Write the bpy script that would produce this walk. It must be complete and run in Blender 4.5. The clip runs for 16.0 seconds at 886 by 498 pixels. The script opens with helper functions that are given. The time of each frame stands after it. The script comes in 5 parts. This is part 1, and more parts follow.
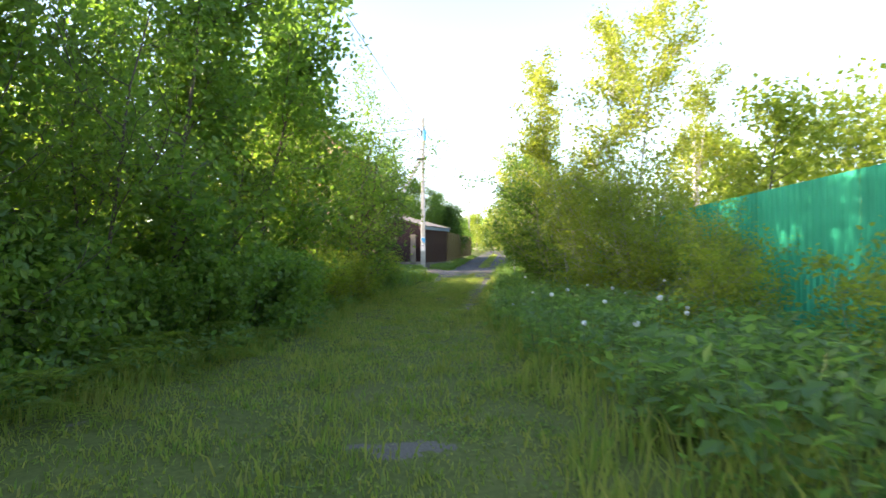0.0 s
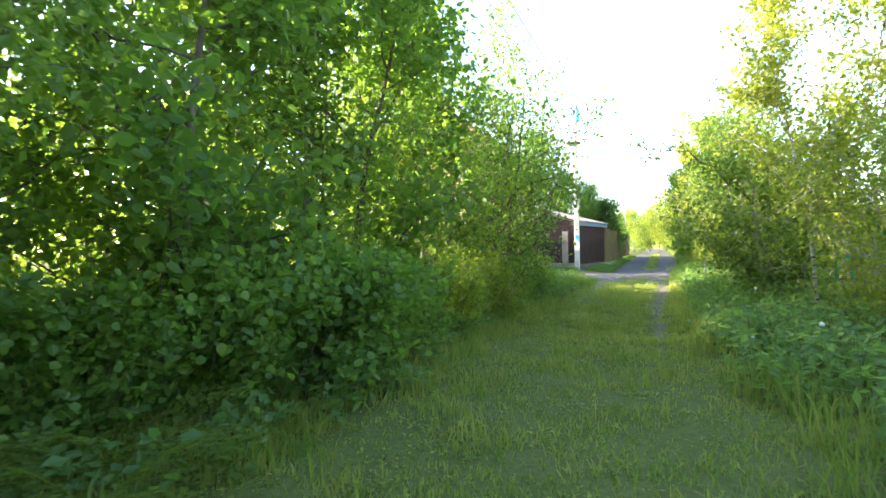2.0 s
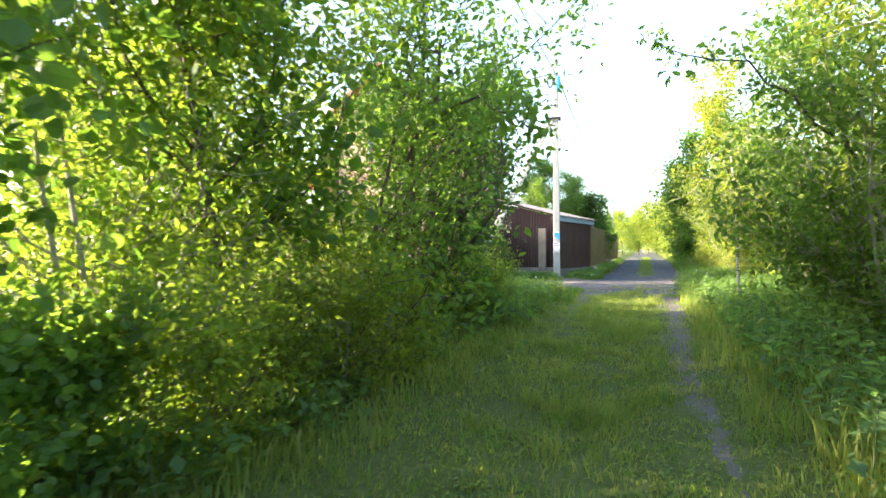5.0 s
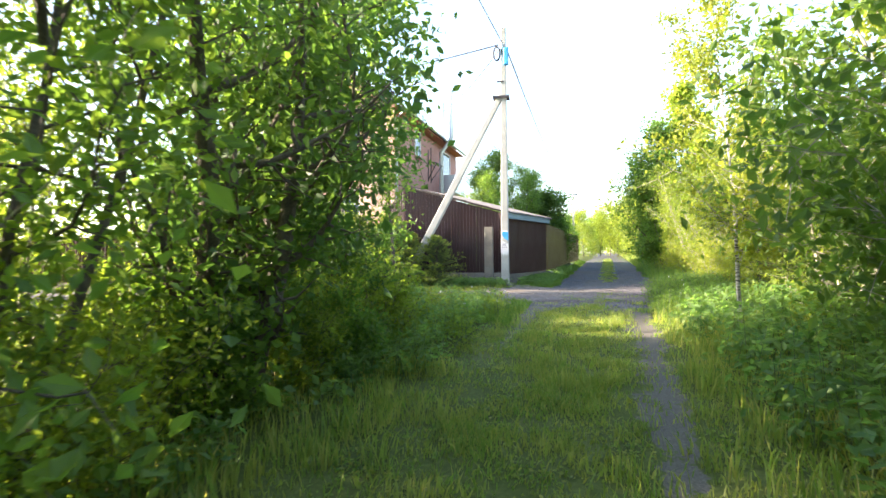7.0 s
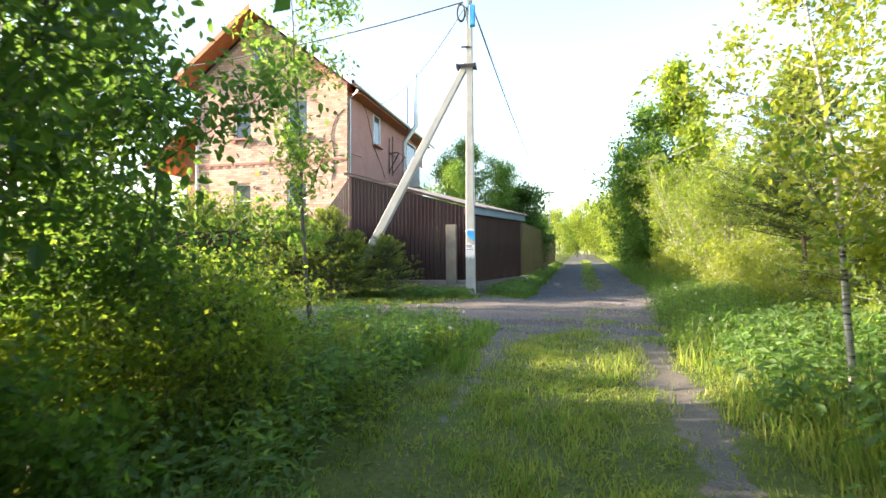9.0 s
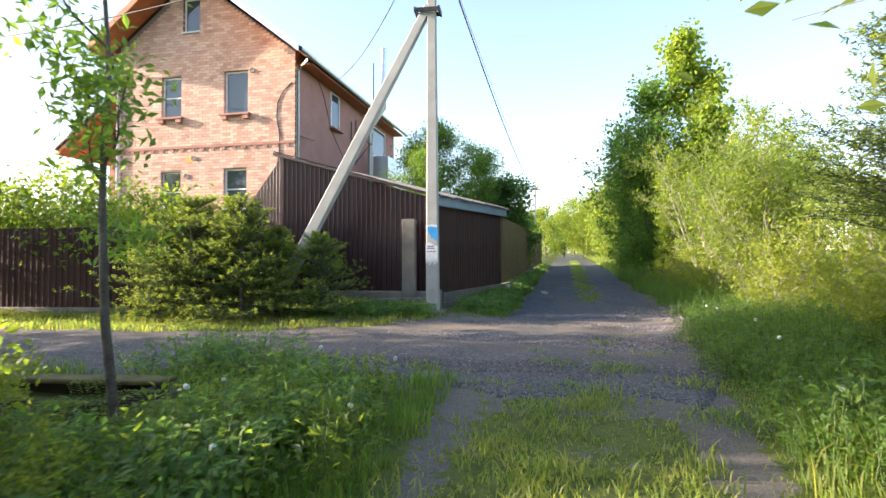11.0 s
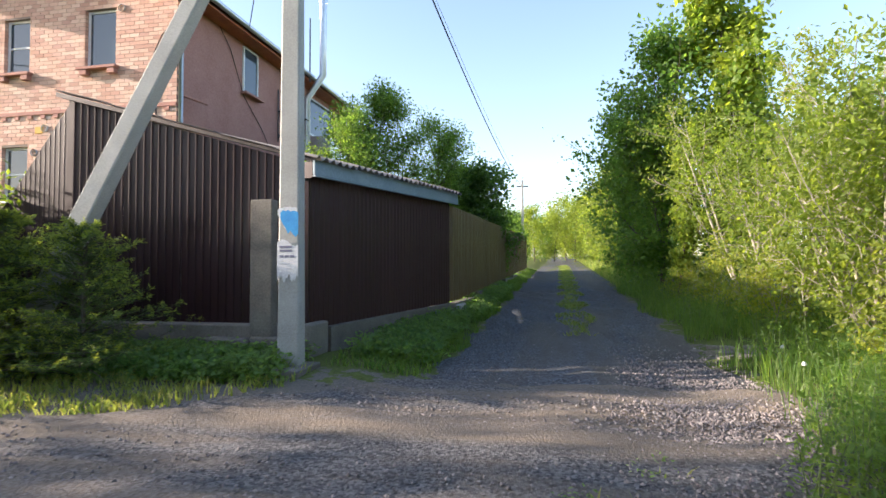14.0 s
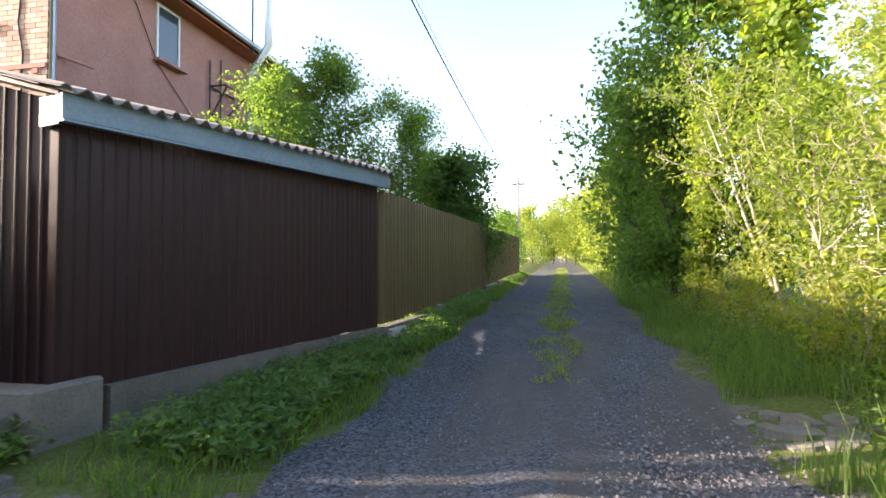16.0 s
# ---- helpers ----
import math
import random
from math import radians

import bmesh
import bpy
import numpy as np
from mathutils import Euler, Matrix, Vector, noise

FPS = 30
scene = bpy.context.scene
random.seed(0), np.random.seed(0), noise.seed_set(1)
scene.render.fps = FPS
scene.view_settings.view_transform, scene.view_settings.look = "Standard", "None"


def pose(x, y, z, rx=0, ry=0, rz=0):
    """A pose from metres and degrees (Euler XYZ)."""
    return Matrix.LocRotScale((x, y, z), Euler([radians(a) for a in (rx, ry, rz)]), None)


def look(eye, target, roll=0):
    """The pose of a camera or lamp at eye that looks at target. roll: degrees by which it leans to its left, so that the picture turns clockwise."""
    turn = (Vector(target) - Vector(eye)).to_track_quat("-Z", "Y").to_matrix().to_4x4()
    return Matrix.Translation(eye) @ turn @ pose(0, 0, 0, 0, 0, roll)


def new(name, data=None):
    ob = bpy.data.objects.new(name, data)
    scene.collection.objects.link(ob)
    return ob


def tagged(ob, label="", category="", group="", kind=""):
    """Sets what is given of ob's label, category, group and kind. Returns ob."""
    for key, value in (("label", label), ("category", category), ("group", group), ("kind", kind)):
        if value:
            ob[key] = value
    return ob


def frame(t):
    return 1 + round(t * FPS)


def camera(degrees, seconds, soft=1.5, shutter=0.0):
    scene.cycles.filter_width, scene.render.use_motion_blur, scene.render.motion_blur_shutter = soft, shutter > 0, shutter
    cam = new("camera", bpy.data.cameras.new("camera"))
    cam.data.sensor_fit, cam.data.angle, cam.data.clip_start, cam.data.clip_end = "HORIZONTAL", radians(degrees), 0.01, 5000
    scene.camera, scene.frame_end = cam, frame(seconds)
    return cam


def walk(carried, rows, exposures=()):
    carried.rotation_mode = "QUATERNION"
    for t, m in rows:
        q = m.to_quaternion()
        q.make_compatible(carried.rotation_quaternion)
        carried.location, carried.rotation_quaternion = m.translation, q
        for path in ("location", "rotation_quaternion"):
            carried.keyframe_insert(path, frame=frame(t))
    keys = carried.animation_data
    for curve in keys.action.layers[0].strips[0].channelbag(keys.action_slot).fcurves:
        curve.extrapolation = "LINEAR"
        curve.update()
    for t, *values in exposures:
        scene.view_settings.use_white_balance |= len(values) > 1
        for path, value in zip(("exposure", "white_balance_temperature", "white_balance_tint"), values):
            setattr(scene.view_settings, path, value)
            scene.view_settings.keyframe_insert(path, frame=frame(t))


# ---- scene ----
cam = camera(75.2, 16.0, 1.5, 0.25)
METRES, EYE, TILT, LEAN, TURN = 31.0, 1.2, 0.0, 0.0, 0.0
PATH = [
    (0, (1.765, -10.022, 1.025), (1.548, -8.035, 1.075), 0.0),
    (0.5, (1.561, -9.057, 1.047), (1.122, -7.107, 1.092), 0.6),
    (1, (1.332, -8.07, 1.041), (0.783, -6.148, 1.091), 0.6),
    (1.5, (1.093, -7.116, 1.075), (0.444, -5.225, 1.117), 1.2),
    (2, (0.934, -6.31, 1.077), (0.226, -4.44, 1.131), -0.3),
    (2.5, (0.764, -5.351, 1.075), (0.031, -3.491, 1.124), 0.2),
    (3, (0.631, -4.427, 1.073), (-0.115, -2.572, 1.122), 0.2),
    (3.5, (0.568, -3.537, 1.083), (-0.175, -1.681, 1.137), 0.1),
    (4, (0.476, -2.602, 1.089), (-0.26, -0.743, 1.142), 0.2),
    (4.5, (0.474, -1.72, 1.097), (-0.242, 0.146, 1.158), -0.0),
    (5, (0.454, -0.806, 1.139), (-0.212, 1.079, 1.201), -0.0),
    (7.5, (0.391, 3.648, 1.294), (-0.14, 5.575, 1.362), -0.4),
    (8, (0.287, 4.478, 1.342), (-0.221, 6.411, 1.408), -0.4),
    (8.5, (0.189, 5.328, 1.382), (-0.294, 7.268, 1.45), -0.4),
    (9, (0.096, 6.183, 1.439), (-0.372, 8.126, 1.506), -0.3),
    (11.5, (-0.127, 10.687, 1.634), (-0.541, 12.642, 1.699), -0.2),
    (12, (-0.118, 11.546, 1.659), (-0.529, 13.503, 1.728), -0.1),
    (12.5, (-0.09, 12.379, 1.703), (-0.494, 14.336, 1.773), -0.2),
    (13, (-0.04, 13.248, 1.715), (-0.442, 15.206, 1.787), -0.1),
    (13.5, (0.03, 14.124, 1.741), (-0.369, 16.082, 1.814), -0.3),
    (14, (0.138, 14.998, 1.768), (-0.26, 16.957, 1.842), -0.2),
    (14.5, (0.265, 15.806, 1.797), (-0.133, 17.764, 1.876), -0.4),
    (15, (0.401, 16.661, 1.812), (0.004, 18.62, 1.889), -0.3),
    (15.5, (0.504, 17.448, 1.84), (0.104, 19.405, 1.922), -0.4),
    (16, (0.539, 18.25, 1.877), (0.129, 20.206, 1.958), -0.3),
]
EXPOSURES = [(0, 2.35, 7000, 17), (1.5, 2.92, 6800, 12), (3, 2.95, 6800, 12), (5, 2.72, 6850, 14), (7.5, 2.55, 6900, 15), (9, 2.3, 7000, 14), (11.5, 1.72, 6550, 17), (12.5, 1.38, 6300, 16), (15, 1.95, 6800, 20), (16, 2.2, 7000, 22)]
walk(cam, [(t, look(eye, target, roll)) for t, eye, target, roll in PATH], EXPOSURES)

# ---- light ----
SUN_ELEVATION, SUN_AZIMUTH = radians(17), radians(259)
world = bpy.data.worlds.new("world")
scene.world = world
world.use_nodes = True
wn, wl = world.node_tree.nodes, world.node_tree.links
sky = wn.new("ShaderNodeTexSky")
sky.sky_type, sky.sun_disc = "NISHITA", False
sky.sun_elevation, sky.sun_rotation = SUN_ELEVATION, SUN_AZIMUTH
sky.air_density, sky.dust_density, sky.ozone_density = 1.0, 1.2, 1.2
wn["Background"].inputs["Strength"].default_value = 0.15
wl.new(sky.outputs[0], wn["Background"].inputs["Color"])
sun = new("sun", bpy.data.lights.new("sun", "SUN"))
sun.data.energy, sun.data.angle, sun.data.color = 5.0, radians(0.6), (1.0, 0.89, 0.73)
toward = Vector((math.sin(SUN_AZIMUTH) * math.cos(SUN_ELEVATION), math.cos(SUN_AZIMUTH) * math.cos(SUN_ELEVATION), math.sin(SUN_ELEVATION)))
sun.matrix_world = look(toward * 60, (0, 0, 0))

rng = np.random.default_rng(7)


# ---- materials ----
def mat(name, rough=0.8, metal=0.0, spec=0.4):
    m = bpy.data.materials.new(name)
    m.use_nodes = True
    b = m.node_tree.nodes["Principled BSDF"]
    b.inputs["Roughness"].default_value, b.inputs["Metallic"].default_value = rough, metal
    b.inputs["Specular IOR Level"].default_value = spec
    return m, m.node_tree.nodes, m.node_tree.links, b


def ramp(n, l, source, stops):
    r = n.new("ShaderNodeValToRGB")
    while len(r.color_ramp.elements) < len(stops):
        r.color_ramp.elements.new(0.5)
    for e, (p, c) in zip(r.color_ramp.elements, stops):
        e.position, e.color = p, (*c, 1)
    l.new(source, r.inputs[0])
    return r.outputs[0]


def noise_out(n, l, scale, detail=4, coords="Object", stretch=None, rough=0.55):
    tc = n.new("ShaderNodeTexCoord")
    t = n.new("ShaderNodeTexNoise")
    t.inputs["Scale"].default_value, t.inputs["Detail"].default_value, t.inputs["Roughness"].default_value = scale, detail, rough
    if stretch:
        mp = n.new("ShaderNodeMapping")
        mp.inputs["Scale"].default_value = stretch
        l.new(tc.outputs[coords], mp.inputs[0])
        l.new(mp.outputs[0], t.inputs["Vector"])
    else:
        l.new(tc.outputs[coords], t.inputs["Vector"])
    return t.outputs["Fac"]


def mix(n, l, fac, a, b, mode="MIX"):
    x = n.new("ShaderNodeMix")
    x.data_type, x.blend_type = "RGBA", mode
    for src, i in ((fac, 0), (a, 6), (b, 7)):
        if isinstance(src, (int, float)):
            x.inputs[i].default_value = src
        elif isinstance(src, tuple):
            x.inputs[i].default_value = (*src, 1)
        else:
            l.new(src, x.inputs[i])
    return x.outputs[2]


def bump(n, l, b, height, strength=0.4, distance=0.01):
    bp = n.new("ShaderNodeBump")
    bp.inputs["Strength"].default_value, bp.inputs["Distance"].default_value = strength, distance
    l.new(height, bp.inputs["Height"])
    l.new(bp.outputs[0], b.inputs["Normal"])


def mottled(name, dark, light, scale=6, rough=0.85, metal=0.0, fine=90, strength=0.4, distance=0.004, stretch=None, spec=0.4, vary=0.0):
    """A surface that runs from dark to light at two scales, with a fine relief."""
    m, n, l, b = mat(name, rough, metal, spec)
    big = noise_out(n, l, scale, 5, stretch=stretch)
    small = noise_out(n, l, fine, 3, stretch=stretch)
    c = ramp(n, l, big, [(0.3, dark), (0.7, light)])
    c = mix(n, l, 0.35, c, ramp(n, l, small, [(0.3, tuple(v * 0.6 for v in dark)), (0.7, tuple(min(1, v * 1.2) for v in light))]))
    if vary:
        oi = n.new("ShaderNodeObjectInfo")
        c = mix(n, l, vary, c, ramp(n, l, oi.outputs["Random"], [(0.0, tuple(v * 0.55 for v in dark)), (0.5, light), (1.0, tuple(min(1, v * 1.35) for v in light))]))
    l.new(c, b.inputs["Base Color"])
    bump(n, l, b, small, strength, distance)
    return m


def leaf_mat(name, shades, through_light, rough=0.5, translucency=0.55, patches=0.9):
    """Leaves: a shade of their own each, and light that comes through them."""
    m, n, l, b = mat(name, rough, 0.0, 0.35)
    g = n.new("ShaderNodeNewGeometry")
    c = ramp(n, l, g.outputs["Random Per Island"], [(i / (len(shades) - 1), s) for i, s in enumerate(shades)])
    patch = noise_out(n, l, patches, 2)
    c = mix(n, l, ramp(n, l, patch, [(0.35, (0, 0, 0)), (0.65, (0.55, 0.55, 0.55))]), c, shades[-1])
    l.new(c, b.inputs["Base Color"])
    t = n.new("ShaderNodeBsdfTranslucent")
    tint = mix(n, l, 1.0, c, through_light, "MULTIPLY")
    l.new(tint, t.inputs["Color"])
    s = n.new("ShaderNodeMixShader")
    s.inputs[0].default_value = translucency
    l.new(b.outputs[0], s.inputs[1])
    l.new(t.outputs[0], s.inputs[2])
    l.new(s.outputs[0], n["Material Output"].inputs["Surface"])
    return m


LIT = (2.7, 2.6, 1.2)
LEAF_ALDER = leaf_mat("leaf_alder", [(0.05, 0.11, 0.028), (0.07, 0.145, 0.032), (0.105, 0.17, 0.038)], LIT)
LEAF_ROWAN = leaf_mat("leaf_rowan", [(0.06, 0.12, 0.03), (0.085, 0.16, 0.04), (0.12, 0.185, 0.04)], LIT)
LEAF_BIRCH = leaf_mat("leaf_birch", [(0.12, 0.16, 0.03), (0.16, 0.2, 0.035), (0.22, 0.24, 0.05)], LIT)
LEAF_WILLOW = leaf_mat("leaf_willow", [(0.08, 0.13, 0.025), (0.12, 0.17, 0.032), (0.18, 0.22, 0.045)], LIT)
LEAF_BROAD = leaf_mat("leaf_broad", [(0.06, 0.13, 0.035), (0.09, 0.175, 0.045), (0.14, 0.22, 0.05)], LIT, rough=0.4)
LEAF_SALLOW = leaf_mat("leaf_sallow", [(0.05, 0.1, 0.028), (0.075, 0.14, 0.035), (0.11, 0.17, 0.04)], LIT)
# yellow-green leaf; sunlight on the foliage is partly put into this colour
LEAF_YELLOW_SUNLIT = leaf_mat("leaf_yellow_sunlit", [(0.07, 0.125, 0.022), (0.105, 0.165, 0.028), (0.165, 0.215, 0.04)], LIT)
TIP = leaf_mat("spruce_tip", [(0.12, 0.18, 0.03), (0.17, 0.23, 0.04), (0.24, 0.28, 0.06)], LIT, translucency=0.35)
LEAF_MAPLE = leaf_mat("leaf_maple", [(0.08, 0.15, 0.03), (0.125, 0.19, 0.035), (0.21, 0.25, 0.045)], LIT)
LEAF_DARK = leaf_mat("leaf_dark", [(0.035, 0.08, 0.028), (0.05, 0.105, 0.032), (0.08, 0.135, 0.038)], LIT)
LEAF_HERB = leaf_mat("leaf_herb", [(0.065, 0.14, 0.05), (0.09, 0.175, 0.06), (0.14, 0.22, 0.08)], LIT)
LEAF_FERN = leaf_mat("leaf_fern", [(0.09, 0.14, 0.03), (0.12, 0.175, 0.035), (0.16, 0.21, 0.04)], LIT)
GRASS = leaf_mat("grass_blade", [(0.09, 0.155, 0.04), (0.13, 0.21, 0.048), (0.26, 0.25, 0.09)], (2.4, 2.4, 1.2), patches=2.4)
# darker copy of GRASS, with the shade of the verges put into its colour
GRASS_SHADED = leaf_mat("grass_blade_shaded", [(0.05, 0.11, 0.03), (0.075, 0.15, 0.038), (0.14, 0.2, 0.05)], (2.4, 2.4, 1.2), patches=2.0)
NEEDLE = leaf_mat("spruce_needle", [(0.035, 0.07, 0.022), (0.055, 0.1, 0.028), (0.11, 0.155, 0.035)], LIT, translucency=0.15, patches=3.0)
BARK = mottled("bark_grey_brown", (0.05, 0.04, 0.03), (0.16, 0.13, 0.1), 8, fine=60, strength=0.8, distance=0.01)
BARK_PALE = mottled("bark_pale", (0.16, 0.14, 0.1), (0.42, 0.38, 0.3), 10, fine=50, strength=0.5)


def birch_bark():
    m, n, l, b = mat("bark_birch", 0.7)
    v = noise_out(n, l, 5, 4, stretch=(1, 1, 5))
    l.new(ramp(n, l, v, [(0.38, (0.06, 0.05, 0.045)), (0.46, (0.33, 0.31, 0.27)), (0.7, (0.55, 0.52, 0.47))]), b.inputs["Base Color"])
    bump(n, l, b, v, 0.3, 0.005)
    return m


BARK_BIRCH = birch_bark()


def earth_mat():
    m, n, l, b = mat("grassy_earth", 0.95, spec=0.15)
    a = noise_out(n, l, 0.7, 6)
    c = noise_out(n, l, 26, 5)
    col = ramp(n, l, a, [(0.35, (0.08, 0.11, 0.024)), (0.6, (0.115, 0.135, 0.038)), (0.8, (0.18, 0.15, 0.075))])
    col = mix(n, l, 0.5, col, ramp(n, l, c, [(0.35, (0.05, 0.065, 0.016)), (0.65, (0.15, 0.17, 0.05))]))
    at = n.new("ShaderNodeAttribute")
    at.attribute_name = "bare"
    rag = n.new("ShaderNodeMath")
    rag.operation = "ADD"
    l.new(at.outputs["Fac"], rag.inputs[0])
    l.new(noise_out(n, l, 5, 6), rag.inputs[1])
    soil = ramp(n, l, noise_out(n, l, 60, 4), [(0.3, (0.085, 0.076, 0.065)), (0.7, (0.21, 0.185, 0.155))])
    col = mix(n, l, ramp(n, l, rag.outputs[0], [(0.98, (0, 0, 0)), (1.3, (1, 1, 1))]), col, soil)
    l.new(col, b.inputs["Base Color"])
    bump(n, l, b, c, 0.6, 0.015)
    return m


EARTH = earth_mat()


def gravel_mat(name, dark, light, warm, along=(1, 1, 1), grey_before=None):
    m, n, l, b = mat(name, 0.92, spec=0.25)
    tc = n.new("ShaderNodeTexCoord")
    v = n.new("ShaderNodeTexVoronoi")
    v.inputs["Scale"].default_value = 52
    l.new(tc.outputs["Object"], v.inputs["Vector"])
    sep = n.new("ShaderNodeSeparateColor")
    l.new(v.outputs["Color"], sep.inputs[0])
    chips = ramp(n, l, sep.outputs[0], [(0.0, dark), (0.6, light), (1.0, tuple(min(1, q * 1.6) for q in light))])
    patch = noise_out(n, l, 0.8, 6, stretch=along)
    dust = noise_out(n, l, 3.2, 6, stretch=along)
    sand = ramp(n, l, patch, [(0.42, (0, 0, 0)), (0.6, (0.8, 0.8, 0.8))])
    if grey_before is not None:
        xyz = n.new("ShaderNodeSeparateXYZ")
        l.new(tc.outputs["Object"], xyz.inputs[0])
        mr = n.new("ShaderNodeMapRange")
        mr.inputs["From Min"].default_value, mr.inputs["From Max"].default_value = grey_before - 1.0, grey_before + 1.2
        mr.inputs["To Min"].default_value = 0.12
        l.new(xyz.outputs[1], mr.inputs["Value"])
        sand = mix(n, l, 1.0, sand, mr.outputs[0], "MULTIPLY")
    c = mix(n, l, sand, chips, warm)
    c = mix(n, l, ramp(n, l, dust, [(0.45, (0, 0, 0)), (0.7, (0.5, 0.5, 0.5))]), c, tuple(q * 0.6 for q in warm))
    l.new(c, b.inputs["Base Color"])
    bump(n, l, b, noise_out(n, l, 45, 6), 0.9, 0.022)
    return m


GRAVEL = gravel_mat("lane_gravel", (0.022, 0.024, 0.028), (0.1, 0.108, 0.122), (0.125, 0.112, 0.096), (1.4, 0.25, 1))
# sand, greyer before y 17.4; its streaks along x also imitate streaks of sun
SANDY = gravel_mat("sandy_track", (0.035, 0.035, 0.038), (0.125, 0.12, 0.118), (0.25, 0.195, 0.14), (0.22, 1.5, 1), 17.4)
def stone_mat():
    m, n, l, b = mat("crushed_stone", 0.85, spec=0.3)
    g = n.new("ShaderNodeNewGeometry")
    c = ramp(n, l, g.outputs["Random Per Island"], [(0.0, (0.07, 0.062, 0.06)), (0.4, (0.17, 0.15, 0.15)), (0.7, (0.23, 0.19, 0.178)), (1.0, (0.38, 0.35, 0.33))])
    s = noise_out(n, l, 80, 3)
    c = mix(n, l, 0.3, c, ramp(n, l, s, [(0.3, (0.1, 0.085, 0.085)), (0.7, (0.3, 0.27, 0.26))]))
    l.new(c, b.inputs["Base Color"])
    bump(n, l, b, s, 0.4, 0.003)
    return m


STONE = stone_mat()
CONCRETE = mottled("concrete", (0.3, 0.295, 0.27), (0.46, 0.45, 0.42), 3, fine=70, strength=0.35, vary=0.15)
CONCRETE_OLD = mottled("weathered_concrete", (0.085, 0.076, 0.066), (0.22, 0.2, 0.17), 3.5, fine=45, strength=0.7, distance=0.01, vary=0.2)
MORTAR = mottled("mortar", (0.16, 0.12, 0.105), (0.26, 0.21, 0.19), 4, fine=80)


def brick_mat():
    m, n, l, b = mat("pink_brick", 0.85, spec=0.25)
    g = n.new("ShaderNodeNewGeometry")
    oi = n.new("ShaderNodeObjectInfo")
    ad = n.new("ShaderNodeMath")
    ad.operation = "ADD"
    fr = n.new("ShaderNodeMath")
    fr.operation = "FRACT"
    l.new(g.outputs["Random Per Island"], ad.inputs[0])
    l.new(oi.outputs["Random"], ad.inputs[1])
    l.new(ad.outputs[0], fr.inputs[0])
    c = ramp(n, l, fr.outputs[0], [(0.0, (0.42, 0.23, 0.18)), (0.3, (0.57, 0.35, 0.27)), (0.6, (0.64, 0.43, 0.34)), (0.85, (0.72, 0.54, 0.44)), (1.0, (0.46, 0.26, 0.21))])
    s = noise_out(n, l, 35, 4)
    big = noise_out(n, l, 0.8, 4)
    c = mix(n, l, 0.3, c, ramp(n, l, s, [(0.3, (0.3, 0.15, 0.11)), (0.7, (0.6, 0.42, 0.33))]))
    c = mix(n, l, ramp(n, l, big, [(0.4, (0, 0, 0)), (0.7, (0.3, 0.3, 0.3))]), c, (0.6, 0.45, 0.4))
    l.new(c, b.inputs["Base Color"])
    bump(n, l, b, s, 0.5, 0.004)
    return m


BRICK = brick_mat()
RED_WALL = mottled("red_brick_wash", (0.33, 0.15, 0.12), (0.42, 0.22, 0.18), 1.6, fine=30, strength=0.4)


def sheet_mat(name, dark, light, rough=0.42, spec=0.14):
    """Painted profiled steel, dusty towards nothing in particular."""
    m, n, l, b = mat(name, rough, 0.0, spec)
    a = noise_out(n, l, 1.3, 5)
    d = noise_out(n, l, 12, 4, stretch=(1, 1, 0.08))
    oi = n.new("ShaderNodeObjectInfo")
    c = ramp(n, l, a, [(0.3, dark), (0.7, light)])
    c = mix(n, l, 0.3, c, ramp(n, l, d, [(0.35, tuple(v * 0.7 for v in dark)), (0.7, tuple(v * 1.3 for v in light))]))
    c = mix(n, l, 0.25, c, ramp(n, l, oi.outputs["Random"], [(0.0, tuple(v * 0.6 for v in dark)), (1.0, tuple(v * 1.35 for v in light))]))
    l.new(c, b.inputs["Base Color"])
    l.new(ramp(n, l, a, [(0.3, (rough - 0.1,) * 3), (0.7, (rough + 0.15,) * 3)]), b.inputs["Roughness"])
    bump(n, l, b, d, 0.1, 0.002)
    return m


BROWN = sheet_mat("brown_painted_steel", (0.022, 0.009, 0.011), (0.036, 0.013, 0.015), 0.4, 0.32)
BROWN_LANE = sheet_mat("dark_brown_painted_steel", (0.028, 0.0115, 0.0135), (0.043, 0.0165, 0.0185), 0.42, 0.25)
OLIVE = sheet_mat("olive_brown_painted_steel", (0.095, 0.058, 0.024), (0.14, 0.086, 0.034), 0.4, 0.45)
# left fence: a lighter, rougher brown than BROWN
BROWN_ROAD = sheet_mat("lighter_brown_steel", (0.06, 0.03, 0.026), (0.085, 0.042, 0.036), 0.5)
GREEN = sheet_mat("green_painted_steel", (0.02, 0.3, 0.17), (0.03, 0.38, 0.22))
FASCIA = mottled("blue_grey_paint", (0.16, 0.22, 0.265), (0.22, 0.285, 0.33), 3, rough=0.6, fine=40, strength=0.15)
ZINC = mottled("zinc", (0.45, 0.5, 0.55), (0.62, 0.66, 0.7), 5, rough=0.35, metal=0.8, strength=0.05)
SLATE = mottled("asbestos_slate", (0.13, 0.12, 0.12), (0.26, 0.24, 0.23), 5, fine=60)
SOFFIT = mottled("orange_stained_wood", (0.34, 0.1, 0.04), (0.5, 0.17, 0.07), 4, rough=0.6, fine=50, strength=0.3)
DARKROOF = mottled("dark_red_roof", (0.08, 0.035, 0.03), (0.14, 0.06, 0.05), 3)
DARKMETAL = mottled("dark_metal", (0.03, 0.025, 0.025), (0.07, 0.06, 0.06), 8, rough=0.5, metal=0.5)
WHITE = mottled("white_plastic", (0.6, 0.62, 0.63), (0.74, 0.75, 0.75), 6, rough=0.45, strength=0.05)
PAPER = mottled("faded_paper", (0.5, 0.5, 0.52), (0.72, 0.72, 0.72), 14, strength=0.3)
